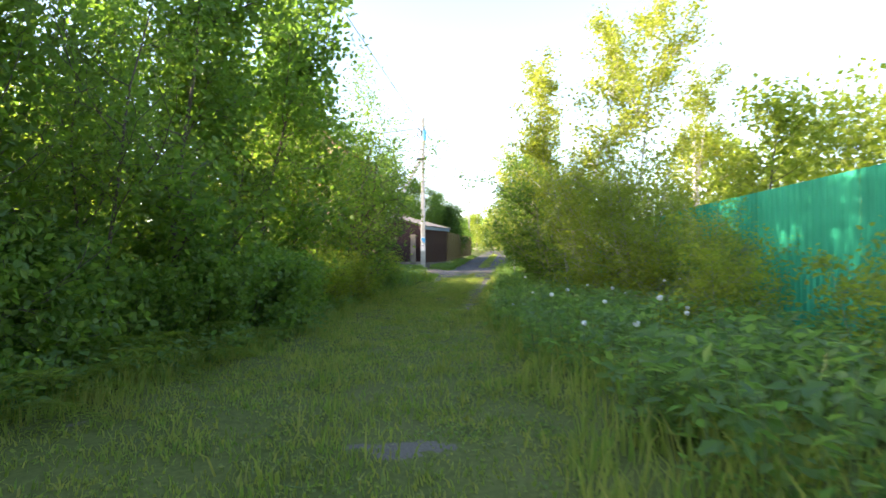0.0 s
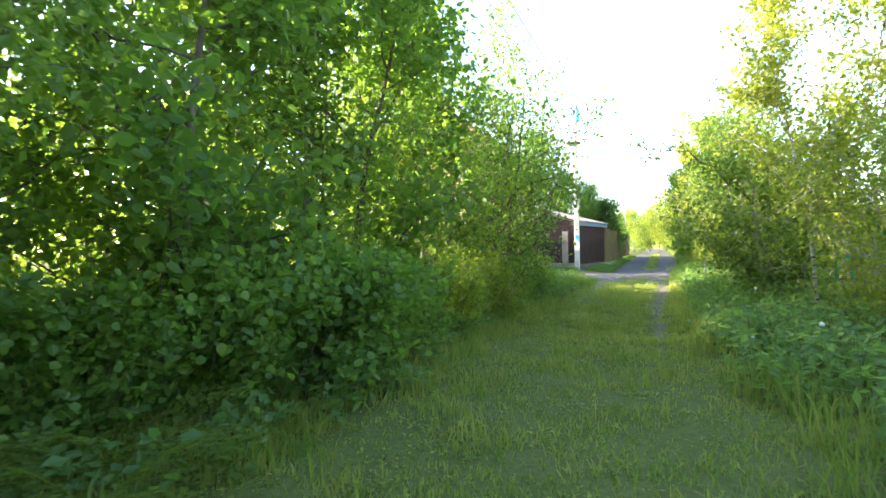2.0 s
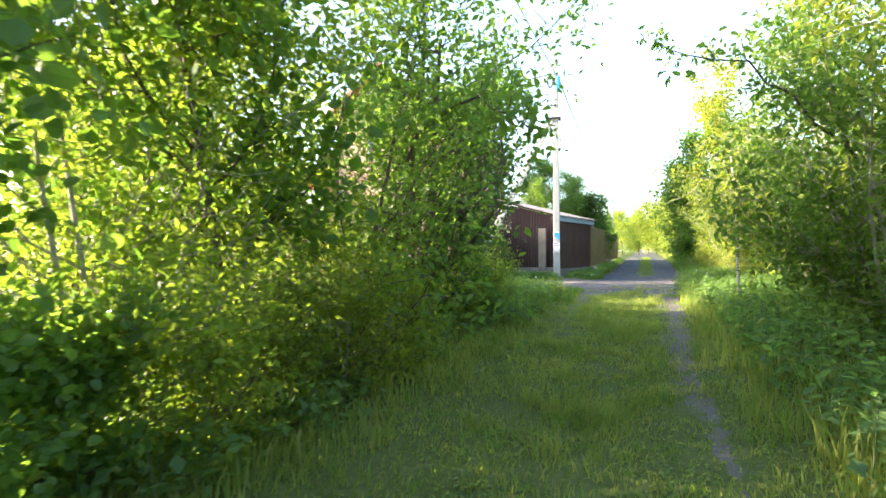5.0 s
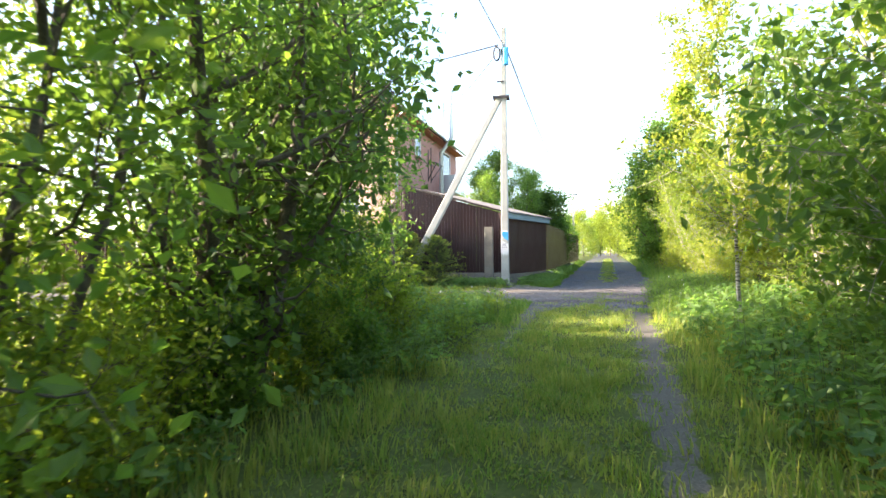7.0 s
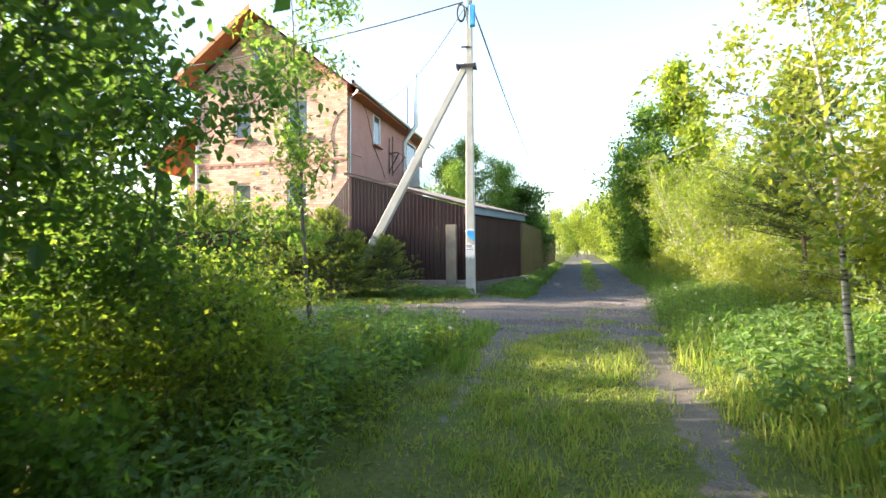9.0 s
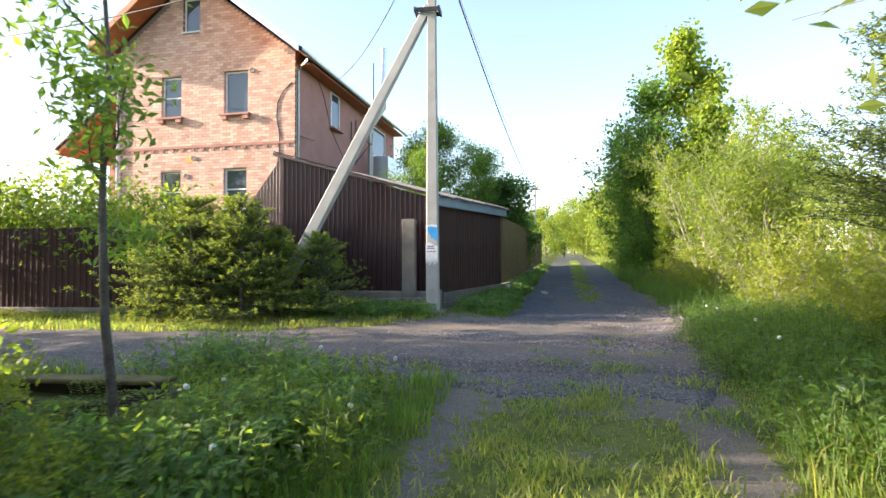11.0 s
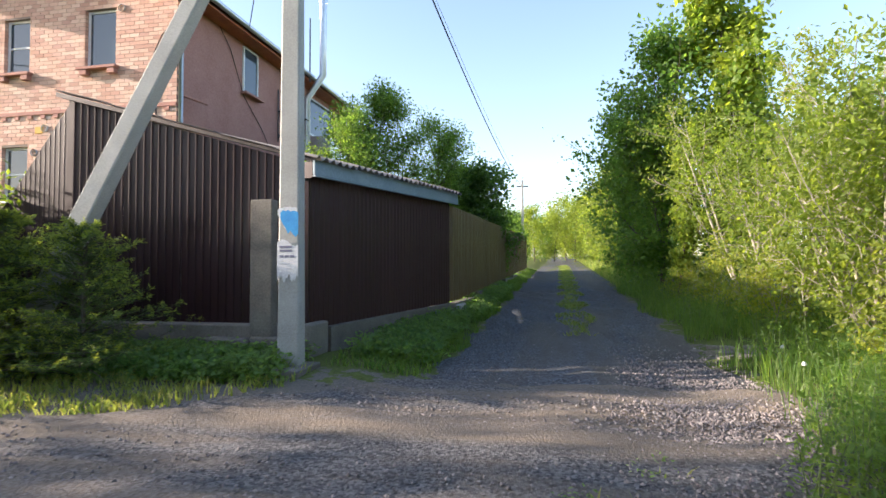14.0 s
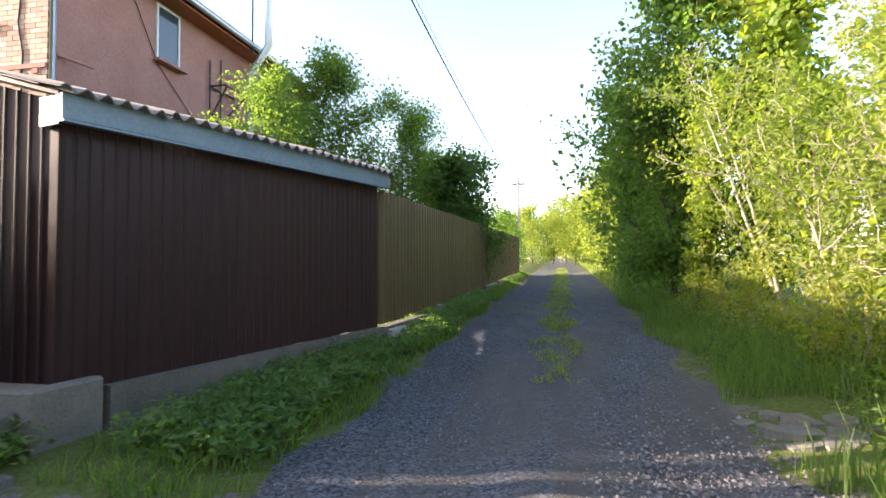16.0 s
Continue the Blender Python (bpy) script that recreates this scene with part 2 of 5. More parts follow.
INK = mottled("faded_ink", (0.1, 0.1, 0.16), (0.2, 0.2, 0.26), 30)
BLUE = mottled("blue_plastic", (0.02, 0.22, 0.55), (0.05, 0.36, 0.7), 8, rough=0.5)
BLACK = mottled("black_rubber", (0.012, 0.012, 0.013), (0.03, 0.03, 0.03), 8, rough=0.6)
FLUFF = mottled("seed_fluff", (0.6, 0.6, 0.56), (0.78, 0.78, 0.74), 40)
OCHRE = mottled("ochre_stain", (0.5, 0.3, 0.06), (0.6, 0.38, 0.1), 12)
STEM = mottled("green_stem", (0.1, 0.16, 0.05), (0.17, 0.23, 0.08), 20, rough=0.6)
MOSS = mottled("mossy_timber", (0.045, 0.04, 0.014), (0.15, 0.12, 0.035), 5, fine=50, strength=0.6)
WATER = mottled("dark_timber", (0.02, 0.016, 0.012), (0.06, 0.045, 0.035), 3)


def glass_mat():
    m, n, l, b = mat("window_glass", 0.04, 0.0, 0.6)
    b.inputs["Base Color"].default_value = (0.05, 0.07, 0.085, 1)
    b.inputs["IOR"].default_value = 1.6
    return m


GLASS = glass_mat()


# ---- building blocks ----
YS = [-400, 4, 7, 12, 15, 18, 22, 27, 47, 64, 110, 400]
ZS = [-0.06, -0.03, 0.08, 0.28, 0.42, 0.57, 0.62, 0.82, 1.6, 2.2, 3.9, 5.0]


def lane_z(y):
    return np.interp(y, YS, ZS)


def ground_z(x, y):
    """Height of the ground, a little higher on the verge by the fences."""
    x, y = np.asarray(x, float), np.asarray(y, float)
    z = lane_z(y)
    verge = np.clip((-1.25 - x) / 0.7, 0, 1) * np.clip((y - 19.3) / 1.2, 0, 1) * 0.12
    right = np.clip((x - 1.6) / 1.2, 0, 1) * 0.1
    left = np.clip((-1.2 - x) / 1.5, 0, 1) * 0.08 * np.clip((14 - y) / 2, 0, 1)
    return z + verge + right + left + 0.018 * np.sin(x * 3.1 + y * 1.3) * np.sin(y * 2.3 - x)


def gz(x, y):
    return float(ground_z(x, y))


def raw_mesh(name, verts, faces_flat, counts, material, smooth=False):
    me = bpy.data.meshes.new(name)
    verts = np.asarray(verts, np.float32)
    me.vertices.add(len(verts))
    me.vertices.foreach_set("co", verts.ravel())
    me.loops.add(len(faces_flat))
    me.loops.foreach_set("vertex_index", np.asarray(faces_flat, np.int32))
    me.polygons.add(len(counts))
    counts = np.asarray(counts, np.int32)
    me.polygons.foreach_set("loop_start", np.concatenate([[0], np.cumsum(counts)[:-1]]).astype(np.int32))
    me.polygons.foreach_set("loop_total", counts)
    me.update(calc_edges=True)
    me.polygons.foreach_set("use_smooth", np.full(len(counts), smooth))
    me.materials.append(material)
    return me


def part(name, data, material=None, parent=None, label="", at=None):
    """Links a bmesh or mesh as one object under a thing or a part."""
    if isinstance(data, bmesh.types.BMesh):
        me = bpy.data.meshes.new(name)
        data.to_mesh(me)
        data.free()
        me.materials.append(material)
        data = me
    ob = new(name, data)
    ob.parent = parent
    if at is not None:
        ob.matrix_basis = at
    return tagged(ob, label)


def thing(name, m, label, category, group="", kind=""):
    ob = new(name)
    ob.matrix_basis = m
    ob.empty_display_size = 0.2
    return tagged(ob, label, category, group, kind)


def add_box(bm, x0, x1, y0, y1, z0, z1, bevel=0.0):
    r = bmesh.ops.create_cube(bm, size=1, matrix=Matrix.Translation(((x0 + x1) / 2, (y0 + y1) / 2, (z0 + z1) / 2)) @ Matrix.Diagonal((x1 - x0, y1 - y0, z1 - z0, 1)))
    if bevel:
        es = list({e for v in r["verts"] for e in v.link_edges})
        bmesh.ops.bevel(bm, geom=es, offset=bevel, segments=1, affect="EDGES")
    return r["verts"]


def boxm(x0, x1, y0, y1, z0, z1, bevel=0.0):
    bm = bmesh.new()
    add_box(bm, x0, x1, y0, y1, z0, z1, bevel)
    return bm


def prism(points, thick, axis):
    """A plate: a plane outline (u, z) pushed through thick, along axis 'y' (u is x) or 'x' (u is y)."""
    bm = bmesh.new()
    def at(u, z, d):
        return (u, d, z) if axis == "y" else (d, u, z)
    front = [bm.verts.new(at(u, z, 0)) for u, z in points]
    back = [bm.verts.new(at(u, z, thick)) for u, z in points]
    bm.faces.new(front)
    bm.faces.new(back[::-1])
    for i in range(len(points)):
        j = (i + 1) % len(points)
        bm.faces.new((front[i], back[i], back[j], front[j]))
    bmesh.ops.recalc_face_normals(bm, faces=bm.faces)
    return bm


def tubes(paths, sides=6):
    """Verts, loops and counts for tapered tubes; a path is (points, radii)."""
    V, L, C, base = [], [], [], 0
    for pts, rad in paths:
        pts = np.asarray(pts, float)
        d = np.gradient(pts, axis=0)
        d /= np.linalg.norm(d, axis=1)[:, None] + 1e-9
        ref = np.where(np.abs(d[:, 2:3]) > 0.9, [[1.0, 0, 0]], [[0, 0, 1.0]])
        u = np.cross(d, ref)
        u /= np.linalg.norm(u, axis=1)[:, None] + 1e-9
        w = np.cross(d, u)
        a = np.linspace(0, 2 * np.pi, sides, endpoint=False)
        ring = pts[:, None] + np.asarray(rad)[:, None, None] * (np.cos(a)[None, :, None] * u[:, None] + np.sin(a)[None, :, None] * w[:, None])
        V.append(ring.reshape(-1, 3))
        n = len(pts)
        i, j = np.meshgrid(np.arange(n - 1), np.arange(sides), indexing="ij")
        k = (j + 1) % sides
        L.append((np.stack([i * sides + j, i * sides + k, (i + 1) * sides + k, (i + 1) * sides + j], -1) + base).reshape(-1))
        C.append(np.full((n - 1) * sides, 4))
        base += n * sides
    return np.concatenate(V), np.concatenate(L), np.concatenate(C)


def tube_mesh(name, paths, material, sides=6):
    return raw_mesh(name, *tubes(paths, sides), material, smooth=True)


LEAF6 = np.array([[0, 0, 0], [-0.40, 0.25, 0.07], [-0.38, 0.66, 0.06], [0, 1, -0.03], [0.38, 0.66, 0.06], [0.40, 0.25, 0.07]])
LEAF4 = np.array([[0, 0, 0], [-0.42, 0.5, 0.08], [0, 1, 0], [0.42, 0.5, 0.08]])


def leaf_mesh(name, places, size, width, material, r, fine=True, lift=0.6, heading=None, droop=0.25):
    """Many leaves. lift: how firmly they face up; droop: how far their tips hang; heading: a way for each tip."""
    n = len(places)
    up = r.normal(size=(n, 3)) * (1 - lift) + np.array([0, 0, lift])
    up /= np.linalg.norm(up, axis=1)[:, None]
    tip = r.normal(size=(n, 3)) if heading is None else np.asarray(heading) + r.normal(size=(n, 3)) * 0.35
    tip[:, 2] -= droop
    tip -= up * np.sum(tip * up, axis=1)[:, None] * 0.85
    tip /= np.linalg.norm(tip, axis=1)[:, None] + 1e-9
    side = np.cross(tip, up)
    side /= np.linalg.norm(side, axis=1)[:, None] + 1e-9
    up = np.cross(side, tip)
    s = (size * r.uniform(0.6, 1.35, n))[:, None, None]
    shape = LEAF6 if fine else LEAF4
    V = places[:, None] + s * (shape[None, :, 0:1] * width * side[:, None] + shape[None, :, 1:2] * tip[:, None] + shape[None, :, 2:3] * up[:, None])
    k = len(shape)
    f = np.array([0, 1, 2, 3, 0, 3, 4, 5]) if fine else np.array([0, 1, 2, 0, 2, 3])
    L = (np.arange(n)[:, None] * k + f[None]).ravel()
    return raw_mesh(name, V.reshape(-1, 3), L, np.full(2 * n, 4 if fine else 3), material)


def curve_points(start, way, length, n, r, wander=0.15, rise=0.0):
    p, d = [np.array(start, float)], np.array(way, float) / np.linalg.norm(way)
    for _ in range(n):
        d = d + r.normal(size=3) * wander + np.array([0, 0, rise])
        d /= np.linalg.norm(d)
        p.append(p[-1] + d * length / n)
    return np.array(p)


def tree_meshes(name, r, h, spread, bark, leaf, stems=1, leaves=9000, size=0.08, width=0.8, first=0.2, rise=0.12, radius=0.07, limbs=16, tight=0.22, lean=0.06, fine=True, lift=0.45, droop=0.3, top=0.25, split=True, sprays=2):
    """A trunk with limbs and twigs, and a crown of leaves about the twigs."""
    wood, anchors, weights, stem_meshes, limb_meshes = [], [], [], [], []
    for s in range(stems):
        wood_start = len(wood)
        a = r.uniform(0, 6.28)
        out = (0.06 if stems == 1 else 0.28) + lean
        way = (math.cos(a) * out, math.sin(a) * out, 1)
        hh = h * (1 if s == 0 else r.uniform(0.65, 0.95))
        base = (math.cos(a) * 0.12 * (stems > 1), math.sin(a) * 0.12 * (stems > 1), -0.1)
        trunk = curve_points(base, way, hh, 12, r, 0.05, 0.05)
        rr = radius * (1 if stems == 1 else 0.6)
        wood.append((trunk, np.linspace(rr, rr * 0.12, 13)))
        for k in range(limbs // (1 if stems == 1 else 2)):
            f = first + (0.97 - first) * ((k + r.uniform(0, 1)) / (limbs // (1 if stems == 1 else 2)))
            i = f * 12
            p = trunk[int(i)] + (trunk[min(12, int(i) + 1)] - trunk[int(i)]) * (i - int(i))
            b = r.uniform(0, 6.28)
            ln = spread * (0.45 + 0.75 * math.sin(math.pi * min(1, (f - first) / (1 - first) * (1 - top) + top)) ** 0.8) * r.uniform(0.55, 1.15)
            limb = curve_points(p, (math.cos(b), math.sin(b), r.uniform(0.15, 0.8)), ln, 6, r, 0.16, rise)
            lr = rr * 0.42 * (1 - f * 0.6)
            wood.append((limb, np.linspace(lr, 0.004, 7)))
            for q in range(1, 7):
                for _ in range(sprays):
                    tw = curve_points(limb[q], r.normal(size=3) + (limb[q] - limb[q - 1]) / ln * 7, ln * r.uniform(0.15, 0.42), 3, r, 0.2, 0.05)
                    wood.append((tw, np.linspace(lr * 0.35 + 0.002, 0.002, 4)))
                    for v in tw[1:]:
                        anchors.append(v)
                        weights.append(1)
                anchors.append(limb[q])
                weights.append(0.6)
        anchors.append(trunk[-1])
        weights.append(3)
        anchors.append(trunk[-2])
        weights.append(3)
        stem_meshes.append(tube_mesh(name + "_stem", wood[wood_start:wood_start + 1], bark, 7))
        if split:
            limb_meshes += [tube_mesh(name + "_limb", [w], bark, 5) for w in wood[wood_start + 1:] if len(w[0]) > 4]
    anchors, weights = np.array(anchors), np.array(weights, float)
    weights *= r.uniform(0.2, 1.6, len(weights))
    pick = r.choice(len(anchors), leaves, p=weights / weights.sum())
    places = anchors[pick] + r.normal(size=(leaves, 3)) * tight * np.array([1, 1, 0.75])
    places[:, 2] = np.maximum(places[:, 2], 0.03)
    small = [w for w in wood if len(w[0]) <= 4 or (not split and len(w[0]) < 13)]
    return (stem_meshes + limb_meshes, tube_mesh(name + "_twigs", small, bark, 3),
            leaf_mesh(name + "_crown", places, size, width, leaf, r, fine, lift, droop=droop))


def plant_tree(kind, name, x, y, turn, scale, label, category="tree", group="", lean=(0, 0)):
    trunk, twigs, crown = kind[:3]
    e = thing(name, pose(x, y, gz(x, y) - 0.02, lean[0], lean[1], turn) @ Matrix.Scale(scale, 4), label, category, group)
    for s in trunk:
        part("limb" if "_limb" in s.name else "trunk", s, parent=e)
    part("twig_spray", twigs, parent=e)["kind"] = "stuff"
    part("crown", crown, parent=e)
    if len(kind) > 3:
        part("shoot_spray", kind[3], parent=e, label="fresh yellow-green shoots")["kind"] = "stuff"
    return e


# ---- ground ----
def grid_mesh(name, xs, ys, height, material, keep=None):
    X, Y = np.meshgrid(xs, ys)
    Z = height(X, Y)
    nx, ny = len(xs), len(ys)
    i, j = np.meshgrid(np.arange(ny - 1), np.arange(nx - 1), indexing="ij")
    q = np.stack([i * nx + j, i * nx + j + 1, (i + 1) * nx + j + 1, (i + 1) * nx + j], -1).reshape(-1, 4)
    if keep is not None:
        cx, cy = X.ravel()[q].mean(1), Y.ravel()[q].mean(1)
        q = q[keep(cx, cy)]
    used = np.unique(q)
    back = np.zeros(nx * ny, int)
    back[used] = np.arange(len(used))
    v = np.stack([X.ravel(), Y.ravel(), Z.ravel()], 1)[used]
    return raw_mesh(name, v, back[q].ravel(), np.full(len(q), 4), material, smooth=True)


def axis(lo, a, b, hi, step):
    return np.concatenate([np.linspace(lo, a, 14)[:-1], np.arange(a, b, step), np.linspace(b, hi, 14)])


def wob(x, y, f=1.0):
    return 0.16 * np.sin(1.7 * f * y + 0.6 * x) + 0.1 * np.sin(4.1 * f * y + 1.2) + 0.08 * np.sin(3.3 * x * f + 0.4) + 0.05 * np.sin(9.7 * y * f + 3.1 * x)


def bareness(x, y):
    """How bare the soil is worn: 1 on the wheel tracks and road edges, 0 in grass."""
    w2 = wob(y * 0.7, x * 2)
    right = np.abs(x - np.interp(y, [-14, -6, 0, 6, 11, 16], [2.3, 1.95, 1.05, 0.82, 0.95, 0.9]) - 0.12 * w2)
    left = np.abs(x + np.interp(y, [-14, 0, 8, 16], [0.4, 0.35, 1.0, 1.05]) - 0.15 * w2)
    r = np.interp(y, [-14, -1, 1, 5, 16], [0.25, 0.25, 0.55, 0.75, 1.0]) - right / (np.interp(y, [-14, 0, 4, 9, 16], [0.3, 0.2, 0.34, 0.46, 0.6]) + 0.5 * wob(x, y))
    l = np.interp(y, [-14, 0, 1.2, 3, 7, 10, 16], [0.0, 0.3, 0.7, 0.2, 0.2, 0.45, 0.9]) - left / (np.interp(y, [-14, 0, 1.2, 3, 7, 10, 16], [0.2, 0.2, 0.35, 0.15, 0.3, 0.42, 0.7]) + 0.5 * wob(y, x))
    puddle = 0.95 - np.hypot((x - 1.25) / 0.5, (y + 6.8) / 0.28) + wob(x * 5, y * 5)
    cross = 1.2 - np.abs(y - 18) / np.where((x > -1.4) & (x < 1.5), 4.7, 3.6) + 0.6 * wob(x * 2, y * 2) * (y < 17)
    cross = np.where(x < 1.4 + 0.12 * np.sin(y * 2.3) + np.clip(y - 18.8, 0, 1) * 0.8, cross, 0)
    lane = np.where(y > 20, 1.3 - np.abs(x - 0.35) / 1.9, 0)
    litter = (0.36 * np.exp(-((x + 0.9 + 0.1 * np.sin(y * 2.7)) / 0.28) ** 2) + 0.3 * wob(x * 3, y * 3)) * (y < 2.5)
    soft = 0.28 * np.clip(1 - np.abs(x - 1.0) / 1.2, 0, 1) * (y < 1)
    v = np.maximum.reduce([r * (y < 17), l * (y < 17), puddle, cross, lane, soft, litter])
    return np.clip(v, 0, 1)


gm = grid_mesh("ground", axis(-400, -9, 7, 400, 0.16), axis(-400, -13, 50, 400, 0.16), ground_z, EARTH)
co = np.empty(len(gm.vertices) * 3, np.float32)
gm.vertices.foreach_get("co", co)
co = co.reshape(-1, 3)
near_by = (co[:, 1] > -13) & (co[:, 1] < 50) & (co[:, 0] > -9) & (co[:, 0] < 7)
att = gm.attributes.new("bare", "FLOAT", "POINT")
att.data.foreach_set("value", np.where(near_by, bareness(co[:, 0], co[:, 1]), 0).astype(np.float32))
part("ground", gm)
tagged(bpy.data.objects["ground"], "grassy earth with bare soil showing through", "ground", kind="structure")


def lane_keep(x, y):
    w = wob(x, y)
    return (y > 21.0) & (x > -1.27 + 0.5 * w) & (x < 1.92 + 0.8 * w)


def cross_keep(x, y):
    w = wob(x * 1.3, y)
    near = np.interp(x, [-60, -8, -5, -3.3, -1.2, 0, 1.2, 1.6], [15.2, 15.2, 15.1, 15.7, 15.5, 15.3, 15.2, 18]) + w
    far = np.interp(x, [-60, -8, -5.5, -4.2, -2.2, -1.2, 2, 2.4], [18.2, 18.0, 18.2, 18.9, 20.0, 21.2, 21.2, 20]) + 0.5 * w
    return (y > near) & (y < far) & (x < 1.45 + np.clip((y - 17) * 0.12, 0, 0.6) + 0.5 * w)


def track_keep(x, y):
    w = wob(x, y)
    w2 = wob(y * 0.7, x * 2)
    r = (np.abs(x - np.interp(y, [-14, -6, 0, 6, 11, 16], [2.2, 1.9, 1.05, 0.82, 0.95, 0.9]) - 0.15 * w2) < np.interp(y, [-14, 0, 4, 16], [0.13, 0.12, 0.17, 0.3]) + 0.7 * w)
    l = (np.abs(x + np.interp(y, [-14, 0, 8, 16], [0.4, 0.35, 1.0, 1.05]) - 0.2 * w2) < np.interp(y, [0, 7, 9, 16], [-0.06, 0.02, 0.2, 0.35]) + 0.8 * w)
    return (y < 15.9) & (y > -12.5) & (r | l)


def strip_mesh(name, along, lo, hi, n, along_x, lift, material):
    """A ragged-edged strip: its rim sinks into the ground."""
    u = np.linspace(0, 1, n)
    A = np.repeat(along[:, None], n, 1)
    B = lo[:, None] * (1 - u) + hi[:, None] * u
    X, Y = (A, B) if along_x else (B, A)
    Z = ground_z(X, Y) + np.where((u < 0.01) | (u > 0.99), -0.004, lift(X, Y))
    i, j = np.meshgrid(np.arange(len(along) - 1), np.arange(n - 1), indexing="ij")
    q = np.stack([i * n + j, i * n + j + 1, (i + 1) * n + j + 1, (i + 1) * n + j], -1).reshape(-1, 4)
    if along_x:
        q = q[:, ::-1]
    return raw_mesh(name, np.stack([X, Y, Z], -1).reshape(-1, 3), q.ravel(), np.full(len(q), 4), material, smooth=True)


ay = np.concatenate([np.arange(20.4, 50, 0.1), np.arange(50, 125, 1.0)])
w_ = wob(ay, ay * 1.3)
tagged(part("road", strip_mesh("lane_road", ay, -1.27 + 0.45 * w_ - 0.3 * np.clip(21.5 - ay, 0, 1), 1.92 + 0.5 * wob(ay * 0.8, ay) , 34, False, lambda x, y: 0.014 - 0.04 * np.clip(21.2 - y, 0, 1) + 0.02 * np.exp(-((x - 0.4) / 0.35) ** 2) + 0.006 * np.sin(x * 9 + y * 4), GRAVEL)), "lane of grey crushed gravel with worn wheel tracks", "road", kind="structure")
ax = np.concatenate([np.arange(-60, -10, 1.0), np.arange(-10, 2.15, 0.08)])
lo_ = np.interp(ax, [-60, -8, -5, -3.3, -1.2, 0, 1.0, 1.5, 2.15], [15.2, 15.2, 15.1, 15.7, 15.4, 15.1, 15.0, 16.2, 19.6]) + 0.9 * wob(ax * 1.3, ax * 0.7)
hi_ = np.interp(ax, [-60, -8, -5.5, -4.2, -2.2, -1.2, 1.6, 2.15], [18.2, 18.0, 18.2, 18.9, 20.0, 20.9, 21.0, 20.4]) + 0.4 * wob(ax, ax * 1.9)
hi_ = np.where(ax > 1.35, np.minimum(hi_, 20.9), hi_)
tagged(part("road", strip_mesh("crossing_road", ax, lo_, hi_, 50, True, lambda x, y: 0.018 + 0.012 * np.sin(y * 3.4 + 0.3 * x), SANDY)), "dusty sand and gravel crossing track", "road", kind="structure")


def stones_mesh(name, pts, sizes, material, r):
    o = np.array([[1, 0, 0], [-1, 0, 0], [0, 1, 0], [0, -1, 0], [0, 0, 0.75], [0, 0, -0.75], [0.6, 0.6, 0.35], [-0.6, -0.5, 0.4]])
    f = np.array([[0, 2, 4], [2, 1, 4], [1, 3, 4], [3, 0, 4], [2, 0, 5], [1, 2, 5], [3, 1, 5], [0, 3, 5]])
    n = len(pts)
    sh = o[None, :6] * r.uniform(0.5, 1.3, (n, 6, 3)) * np.asarray(sizes)[:, None, None]
    a = r.uniform(0, 6.28, n)
    c, s = np.cos(a), np.sin(a)
    x, y = sh[..., 0] * c[:, None] - sh[..., 1] * s[:, None], sh[..., 0] * s[:, None] + sh[..., 1] * c[:, None]
    V = np.stack([x, y, sh[..., 2]], -1) + np.asarray(pts)[:, None]
    L = (f[None] + np.arange(n)[:, None, None] * 6).ravel()
    return raw_mesh(name, V.reshape(-1, 3), L, np.full(8 * n, 3), material)


def scatter(n, x0, x1, y0, y1, keep=None):
    x, y = rng.uniform(x0, x1, n), rng.uniform(y0, y1, n)
    if keep is not None:
        k = keep(x, y)
        x, y = x[k], y[k]
    return x, y


x, y = scatter(52000, -5, 2.0, 14.6, 21, cross_keep)
k = rng.random(len(x)) < 0.14 + 0.8 * np.exp(-((y - 16.9 - 0.25 * x) / 0.75) ** 2) * (x > -3)
x, y = x[k], y[k]
tagged(part("loose_gravel", stones_mesh("loose_gravel", np.stack([x, y, ground_z(x, y) + 0.016], 1), rng.uniform(0.13, 0.27, len(x)) ** 2.6 * 0.6, STONE, rng)), "loose grey gravel chips", "gravel", kind="stuff")
x, y = rng.normal(1.35, 0.45, 6500), rng.normal(20.2, 1.3, 6500)
k = (x < 2.05)
tagged(part("rubble", stones_mesh("rubble", np.stack([x[k], y[k], ground_z(x[k], y[k]) + 0.022], 1), rng.uniform(0.006, 0.021, k.sum()), STONE, rng)), "pinkish crushed stone spread at the lane edge", "rubble", kind="stuff")
x, y = scatter(7000, -1.2, 1.9, 20.8, 34, lane_keep)
tagged(part("lane_stones", stones_mesh("lane_stones", np.stack([x, y, ground_z(x, y) + 0.018], 1), rng.uniform(0.004, 0.012, len(x)), STONE, rng)), "small stones on the gravel lane", "gravel", kind="stuff")

